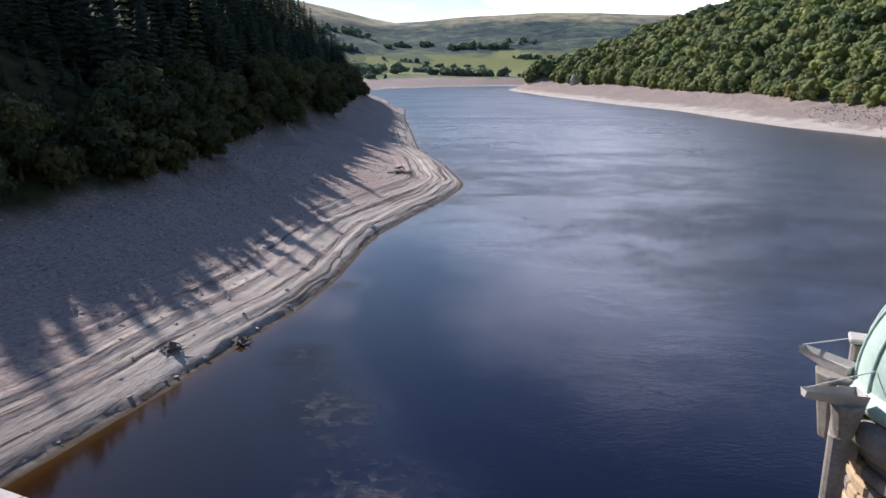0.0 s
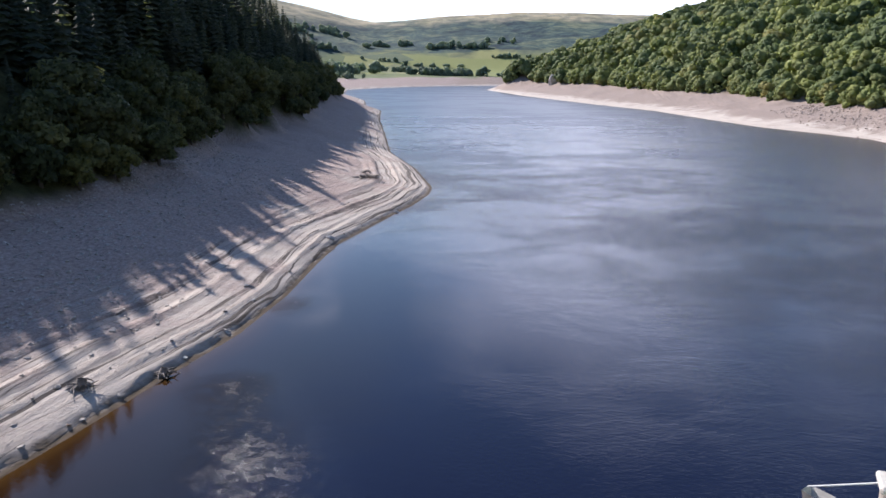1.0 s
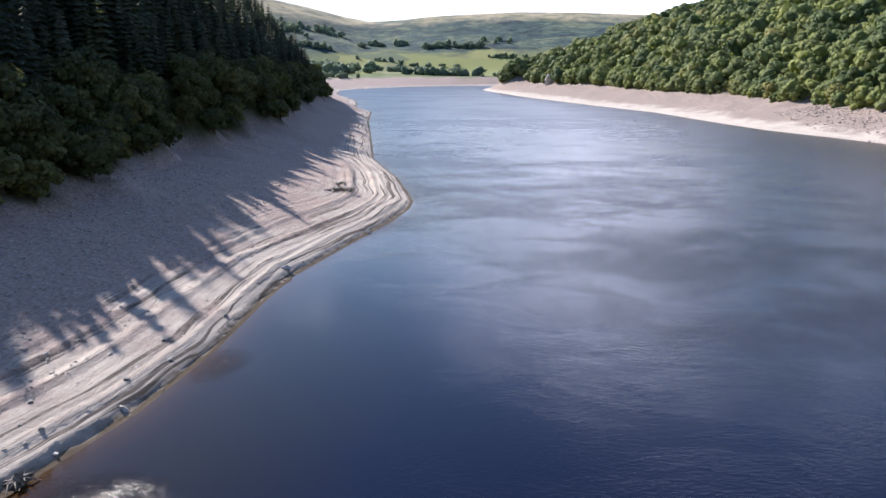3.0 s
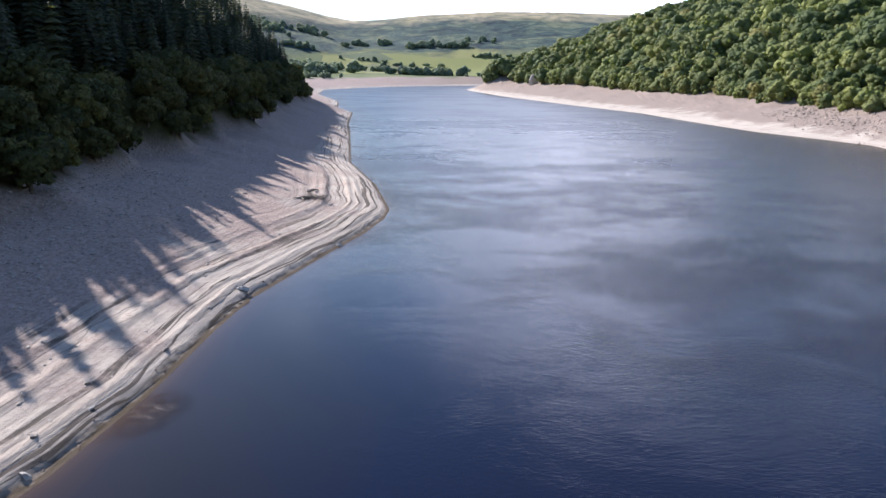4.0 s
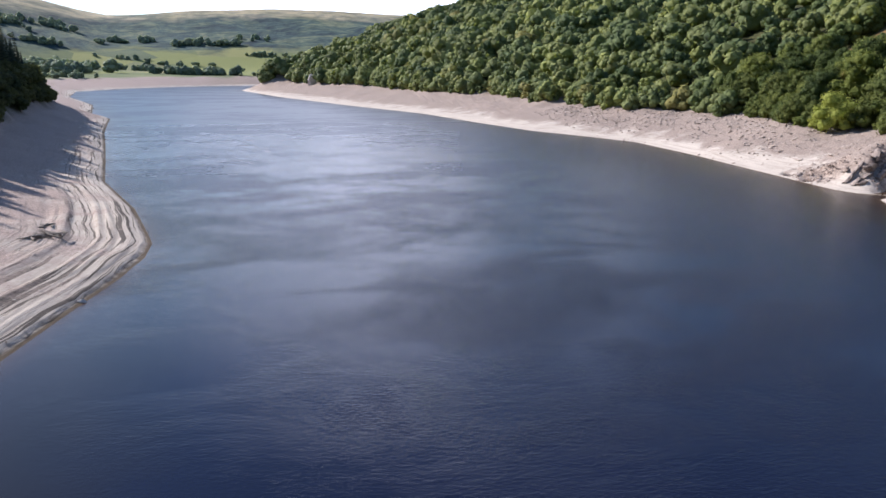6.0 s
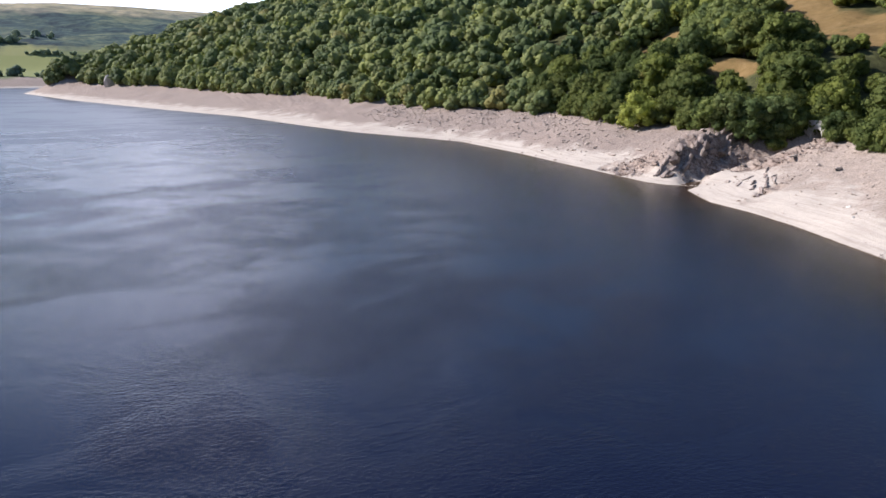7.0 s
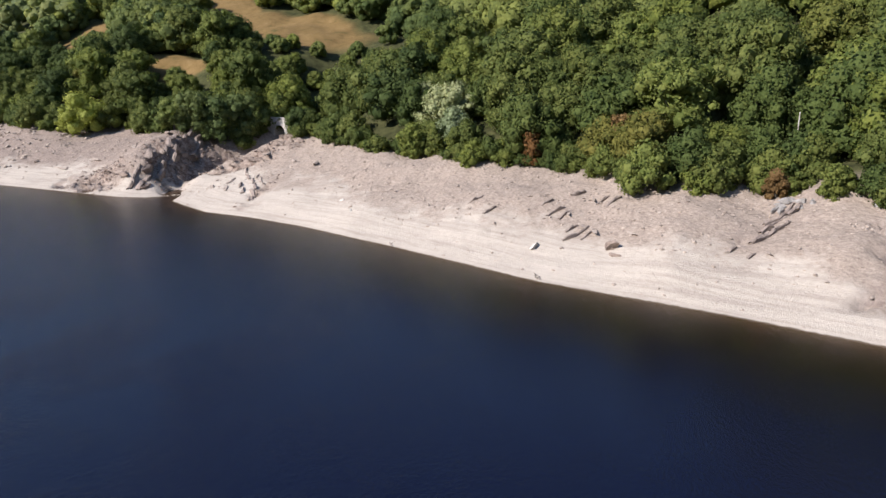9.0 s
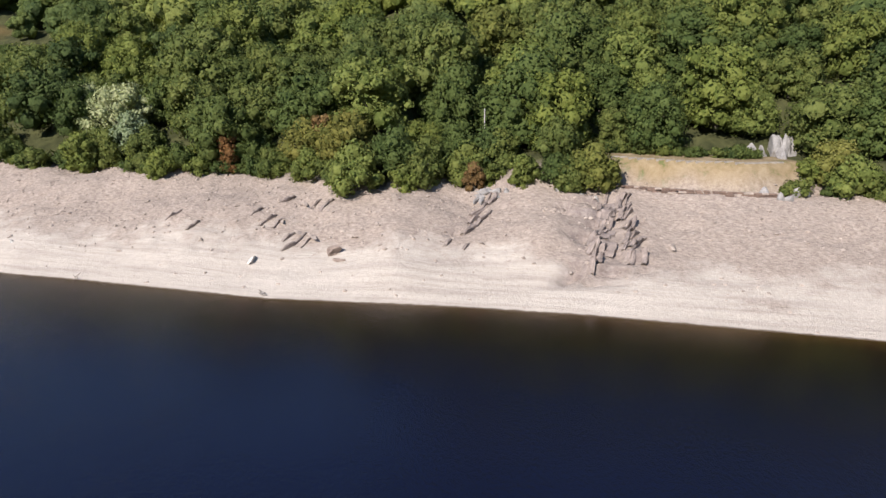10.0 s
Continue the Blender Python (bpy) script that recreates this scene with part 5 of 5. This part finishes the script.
# ---------------------------------------------------------------- driftwood
def driftwood(name, x, y, seed, pieces, length, thick, label, flat=0.35):
    r = np.random.default_rng(seed)
    root = tagged(new(name), label, "driftwood", "driftwood")
    root.location = (x, y, fine_height(x, y))
    for k in range(pieces):
        a, c = r.uniform(0, 6.28), r.uniform(-0.35, 0.35, 2) * length
        ln = length * r.uniform(0.4, 1.0)
        up = r.uniform(0.0, flat) * ln
        w = (math.cos(a) * ln * 0.5, math.sin(a) * ln * 0.5)
        kink = r.uniform(-0.18, 0.18, 2) * ln
        pts = [(c[0] - w[0], c[1] - w[1], thick), (c[0] + kink[0], c[1] + kink[1], thick + up * 0.55), (c[0] + w[0], c[1] + w[1], thick + up)]
        v, f = tube(pts, [thick * r.uniform(0.7, 1.2), thick, thick * 0.4], 6)
        part("log" if thick > 0.1 else "twig", raw_mesh("log", v, f, True), DRIFT, root)
    return root


def stump(x, y, seed, size, label):
    r = np.random.default_rng(seed)
    root = tagged(new("tree_stump"), label, "stump", "old stumps")
    root.location = (x, y, fine_height(x, y))
    v, f = tube([(0, 0, -0.2), (0.05, 0, 0.35 * size), (0.1, 0.1, 0.75 * size)], [0.62 * size, 0.42 * size, 0.36 * size], 9)
    part("bole", raw_mesh("bole", v, f, False), DRIFT, root)
    for k in range(22):
        a = k * 0.286 + r.uniform(-0.2, 0.2)
        ln = size * r.uniform(0.6, 1.7)
        pts = [(0.2 * math.cos(a), 0.2 * math.sin(a), 0.35 * size), (ln * 0.55 * math.cos(a), ln * 0.55 * math.sin(a), size * r.uniform(0.05, 0.55)), (ln * math.cos(a + r.uniform(-0.5, 0.5)), ln * math.sin(a + r.uniform(-0.5, 0.5)), size * r.uniform(-0.2, 0.55))]
        v, f = tube(pts, [0.12 * size, 0.08 * size, 0.025 * size], 5)
        part("root", raw_mesh("root", v, f, True), DRIFT, root)
    return root


stump(-37.5, 43.4, 41, 1.0, "weathered grey tree stump with bare roots")
stump(-33.9, 49.2, 42, 0.85, "weathered grey tree stump at the waterline")
driftwood("driftwood_heap", -44.8, 151.5, 43, 14, 5.0, 0.16, "heap of bleached and dark driftwood on silt", 0.2)
driftwood("driftwood_heap", -47.5, 158.0, 44, 7, 3.5, 0.13, "small scatter of driftwood on silt", 0.15)
driftwood("fallen_branch", 90.9, 86.7, 45, 4, 1.5, 0.07, "dead branch stranded at the water's edge", 0.9)
driftwood("fallen_branch", 100.1, 113.6, 46, 3, 1.3, 0.06, "dead branch stranded at the water's edge", 0.8)


# ---------------------------------------------------------------- masonry
def box_mesh(name, sx, sy, sz, bevel, mat=None):
    bm = bmesh.new()
    bmesh.ops.create_cube(bm, size=1.0)
    bmesh.ops.scale(bm, vec=(sx, sy, sz), verts=bm.verts)
    if bevel:
        bmesh.ops.bevel(bm, geom=list(bm.edges), offset=bevel, segments=1, affect="EDGES")
    me = bpy.data.meshes.new(name); bm.to_mesh(me); bm.free()
    if mat:
        me.materials.append(mat)
    return me


def put(name, me, mat, parent, x, y, z, turn=0.0, label="", tilt=0.0):
    ob = part(name, me, mat, parent, label)
    ob.matrix_basis = pose(x, y, z, 0, tilt, turn)
    return ob


def lathe(name, profile, segs=48):
    v = [(r * math.cos(2 * math.pi * k / segs), r * math.sin(2 * math.pi * k / segs), z) for r, z in profile for k in range(segs)]
    f = [(i * segs + k, i * segs + (k + 1) % segs, (i + 1) * segs + (k + 1) % segs, (i + 1) * segs + k) for i in range(len(profile) - 1) for k in range(segs)]
    return raw_mesh(name, v, f, True)


PIER_STONE = simple("pier_stone", (0.14, 0.125, 0.108), (0.35, 0.315, 0.27), 1.4, 0.85, 0.5, 0.03)


def octagon(name, radius, z0, z1, taper=1.0, bevel=0.04):
    bm = bmesh.new()
    bmesh.ops.create_cone(bm, cap_ends=True, segments=8, radius1=radius * taper, radius2=radius, depth=z1 - z0)
    bmesh.ops.translate(bm, vec=(0, 0, (z0 + z1) / 2), verts=bm.verts)
    bmesh.ops.rotate(bm, cent=(0, 0, 0), matrix=Matrix.Rotation(radians(22.5), 3, "Z"), verts=bm.verts)
    bmesh.ops.bevel(bm, geom=list(bm.edges), offset=bevel, segments=1, affect="EDGES")
    me = bpy.data.meshes.new(name); bm.to_mesh(me); bm.free()
    return me


def spout_mesh(length):
    """An open stone trough that tapers to its lip, with a keeled underside."""
    bm = bmesh.new()
    root_end = [(-0.35, -0.30, 0.0), (-0.35, 0.30, 0.0), (-0.30, 0.20, -0.42), (-0.30, -0.20, -0.42)]
    lip_end = [(length, -0.15, 0.10), (length, 0.15, 0.10), (length, 0.08, -0.08), (length, -0.08, -0.08)]
    vs = [bm.verts.new(c) for c in root_end + lip_end]
    top = None
    for q in ((0, 4, 5, 1), (1, 5, 6, 2), (2, 6, 7, 3), (3, 7, 4, 0), (4, 7, 6, 5), (0, 1, 2, 3)):
        f = bm.faces.new([vs[i] for i in q])
        top = top or f
    bmesh.ops.recalc_face_normals(bm, faces=bm.faces)
    bmesh.ops.inset_region(bm, faces=[top], thickness=0.10)
    bmesh.ops.translate(bm, vec=(0, 0, -0.16), verts=top.verts)
    me = bpy.data.meshes.new("water_spout"); bm.to_mesh(me); bm.free()
    return me


def valve_tower():
    root = tagged(new("valve_tower"), "round stone valve tower with green copper dome standing in the water", "tower")
    root.matrix_basis = pose(8.78, 7.42, 0, 0, 0, -14)
    cx, cy = 0.05, 0.35
    put("shaft", lathe("shaft", [(2.42, -6.0), (2.42, 17.0)]), STONE, root, cx, cy, 0)
    # rusticated courses, buff and grey
    blocks = [box_mesh("stone_block", 0.26, w, 0.36, 0.06, m) for w in (0.58, 0.70) for m in (STONE, WARM_STONE, WARM_STONE)]
    r = np.random.default_rng(5)
    for c in range(19):
        for k in range(12):
            a = radians(168 + 14.2 * k + (7 if c % 2 else 0))
            q = 2.44 + r.uniform(0, 0.06)
            put("stone_block", blocks[int(r.integers(6))], None, root, cx + q * math.cos(a), cy + q * math.sin(a), 8.4 + c * 0.42, math.degrees(a))
    put("cornice", lathe("cornice", [(2.42, 16.45), (2.66, 16.5), (2.72, 16.75), (2.98, 16.85), (3.10, 17.0), (3.14, 17.42), (2.95, 17.56), (2.45, 17.60)], 64), PIER_STONE, root, cx, cy, 0)
    put("drum", lathe("drum", [(2.50, 17.55), (2.50, 17.75)]), STONE, root, cx, cy, 0)
    # dome on a moulded ring, with standing seams
    put("dome_ring", lathe("dome_ring", [(2.35, 17.6), (2.86, 17.65), (2.92, 17.85), (2.78, 17.98), (2.66, 18.15)]), COPPER, root, cx, cy, 0)
    dome_r = [(2.66 * math.cos(a), 18.1 + 3.3 * math.sin(a)) for a in np.linspace(0, math.pi / 2 - 0.03, 16)]
    dome = put("dome", lathe("dome", dome_r, 64), COPPER, root, cx, cy, 0, label="pale green weathered copper dome")
    for k in range(16):
        a = 2 * math.pi * k / 16
        pts = [((2.69 * math.cos(b)) * math.cos(a), (2.69 * math.cos(b)) * math.sin(a), 18.1 + 3.34 * math.sin(b)) for b in np.linspace(0, math.pi / 2 - 0.08, 10)]
        v, f = tube(pts, [0.045] * 10, 5)
        part("seam", raw_mesh("seam", v, f, True), COPPER, dome)
    v, f = tube([(0, 0, 21.0), (0, 0, 21.5), (0, 0, 22.3)], [0.3, 0.14, 0.04], 8)
    part("finial", raw_mesh("finial", v, f, True), COPPER, dome)
    # paired piers at the side, each with an open stone water spout held by a cable
    for x, y, way, tall, wide in ((-2.98, 0.62, 147, 1.9, 0.62), (-2.90, -1.38, 207, 0.9, 0.42)):
        put("pier", octagon("pier", wide, 18.05 - tall, 18.05, 0.55), PIER_STONE, root, x, y, 0)
        put("pier_shaft", octagon("pier_shaft", 0.26, 2.0, 18.1 - tall), PIER_STONE, root, x + (0.32 if y > 0 else -0.08), y, 0)
        put("water_spout", spout_mesh(1.12), CONCRETE, root, x, y, 18.32, way)
        a = radians(way)
        tip = (x + 1.10 * math.cos(a), y + 1.10 * math.sin(a), 18.44)
        top = (x + 0.55, y + 0.55, 18.95) if y > 0 else (x + 0.55, y + 0.62, 18.72)
        v, f = tube([tip, tuple((p + q) / 2 for p, q in zip(tip, top)), top], [0.018] * 3, 5)
        part("cable", raw_mesh("cable", v, f, True), WIRE, root, "thin pale cable")
    put("link_wall", box_mesh("link_wall", 0.6, 1.3, 1.6, 0.05, PIER_STONE), PIER_STONE, root, -2.78, -0.30, 17.1)
    put("pier_cap", box_mesh("pier_cap", 0.50, 0.54, 0.72, 0.08, STONE), STONE, root, -2.50, 1.15, 18.45)
    put("cap_slab", box_mesh("cap_slab", 0.66, 0.68, 0.14, 0.04, CONCRETE), CONCRETE, root, -2.50, 1.15, 18.86)
    return root


valve_tower()


def dam():
    root = tagged(new("dam"), "stone dam crest with pale coping across the valley", "dam")
    way = math.degrees(math.atan2(-0.4, 1.8))
    c = Matrix.Translation((5, 1.95, 0)) @ Matrix.Rotation(radians(way), 4, "Z")
    root.matrix_basis = c
    put("dam_wall", box_mesh("dam_wall", 128, 6.0, 20, 0.05, STONE), STONE, root, 0, -3.3, 0.9)
    put("parapet", box_mesh("parapet", 128, 0.5, 1.05, 0.03, STONE), STONE, root, 0, -0.55, 11.42)
    put("parapet", box_mesh("parapet", 128, 0.5, 1.05, 0.03, STONE), STONE, root, 0, -6.0, 11.42)
    cop = box_mesh("coping_stone", 1.26, 0.62, 0.16, 0.03, CONCRETE)
    for k in range(100):
        put("coping_stone", cop, None, root, -63.3 + 1.28 * k, -0.55, 12.03)
    return root


dam()


def footbridge():
    root = tagged(new("stone_bridge"), "small pale stone road bridge over the stream", "bridge")
    root.matrix_basis = pose(166.5, 180.0, 0, 0, 0, 80)
    # wall with an arched opening, swept from its outline
    bm = bmesh.new()
    arch = [(2.0 * math.cos(a), 10.6 + 2.3 * math.sin(a)) for a in np.linspace(math.pi, 0, 15)]
    outline = [(-4.6, 7.5), (-2.0, 7.5)] + arch + [(2.0, 7.5), (4.6, 7.5), (4.6, 14.2), (-4.6, 14.2)]
    front = bm.faces.new([bm.verts.new((x, -2.0, z)) for x, z in outline])
    ext = bmesh.ops.extrude_face_region(bm, geom=[front])
    bmesh.ops.translate(bm, vec=(0, 4.0, 0), verts=[g for g in ext["geom"] if isinstance(g, bmesh.types.BMVert)])
    bmesh.ops.recalc_face_normals(bm, faces=bm.faces)
    me = bpy.data.meshes.new("bridge_wall"); bm.to_mesh(me); bm.free()
    put("bridge_wall", me, CONCRETE, root, 0, 0, 0)
    for sy in (-1.8, 1.8):
        put("parapet", box_mesh("parapet", 9.2, 0.4, 0.7, 0.04, CONCRETE), CONCRETE, root, 0, sy, 14.55)
        cop = box_mesh("coping_stone", 0.98, 0.55, 0.16, 0.03, PALE_ROCK)
        for k in range(9):
            put("coping_stone", cop, None, root, -4.0 + k, sy, 14.98)
    return root


footbridge()


def verge_wall():
    """Low broken wall that holds the foot of the grassy bank."""
    root = tagged(new("retaining_wall"), "low dark stone wall at the foot of a grassy bank", "wall")
    stones = [box_mesh("wall_stone", w, 0.5, 0.28, 0.05, m) for w in (0.9, 1.2, 1.5) for m in (ROCK, DARK_ROCK, DARK_ROCK)]
    r = np.random.default_rng(9)
    for c in range(3):
        y = 9.0 + 0.3 * c
        while y < 40:
            line = np.arange(90, 125, 0.25)
            hh2, d2, b2, r2, f2, k2 = land(line, np.full(line.shape, y), False)
            at = np.nonzero(k2 > 0.4)[0]
            if len(at):
                put("wall_stone", stones[int(r.integers(9))], None, root, line[at[0]] + r.uniform(-0.1, 0.1), y, float(hh2[at[0]]) + 0.05 + 0.27 * c, 82 + r.uniform(-6, 6))
            y += r.uniform(0.9, 1.2)
    return root


verge_wall()


def road_kerb():
    """Pale kerb on top of the grassy bank."""
    root = tagged(new("road_kerb"), "pale stone kerb along the lakeside road", "kerb")
    stones = [box_mesh("kerb_stone", w, 0.30, 0.42, 0.03, PIER_STONE) for w in (1.30, 1.36, 1.42)]
    r = np.random.default_rng(19)
    y = 10.5
    while y < 37.5:
        line = np.arange(90, 130, 0.25)
        hh2, d2, b2, r2, f2, k2 = land(line, np.full(line.shape, y), False)
        at = np.nonzero(k2 > 5.6)[0][0]
        put("kerb_stone", stones[int(r.integers(3))], None, root, line[at], y, float(hh2[at]) - 0.08 + r.uniform(-0.02, 0.02), 93 + r.uniform(-2, 2))
        y += 1.32
    return root


road_kerb()

pole = tagged(new("marker_pole"), "slim white pole standing among the oaks", "pole")
pole.location = (124.0, 54.8, fine_height(124.0, 54.8))
v, f = tube([(0, 0, -0.5), (0, 0, 4.0), (0, 0, 8.3)], [0.11, 0.10, 0.09], 8)
part("shaft", raw_mesh("shaft", v, f, True), PALE_ROCK, pole)
v, f = tube([(0, 0, 8.3), (0, 0, 8.42)], [0.14, 0.12], 8)
part("cap", raw_mesh("cap", v, f, True), LEAD, pole)
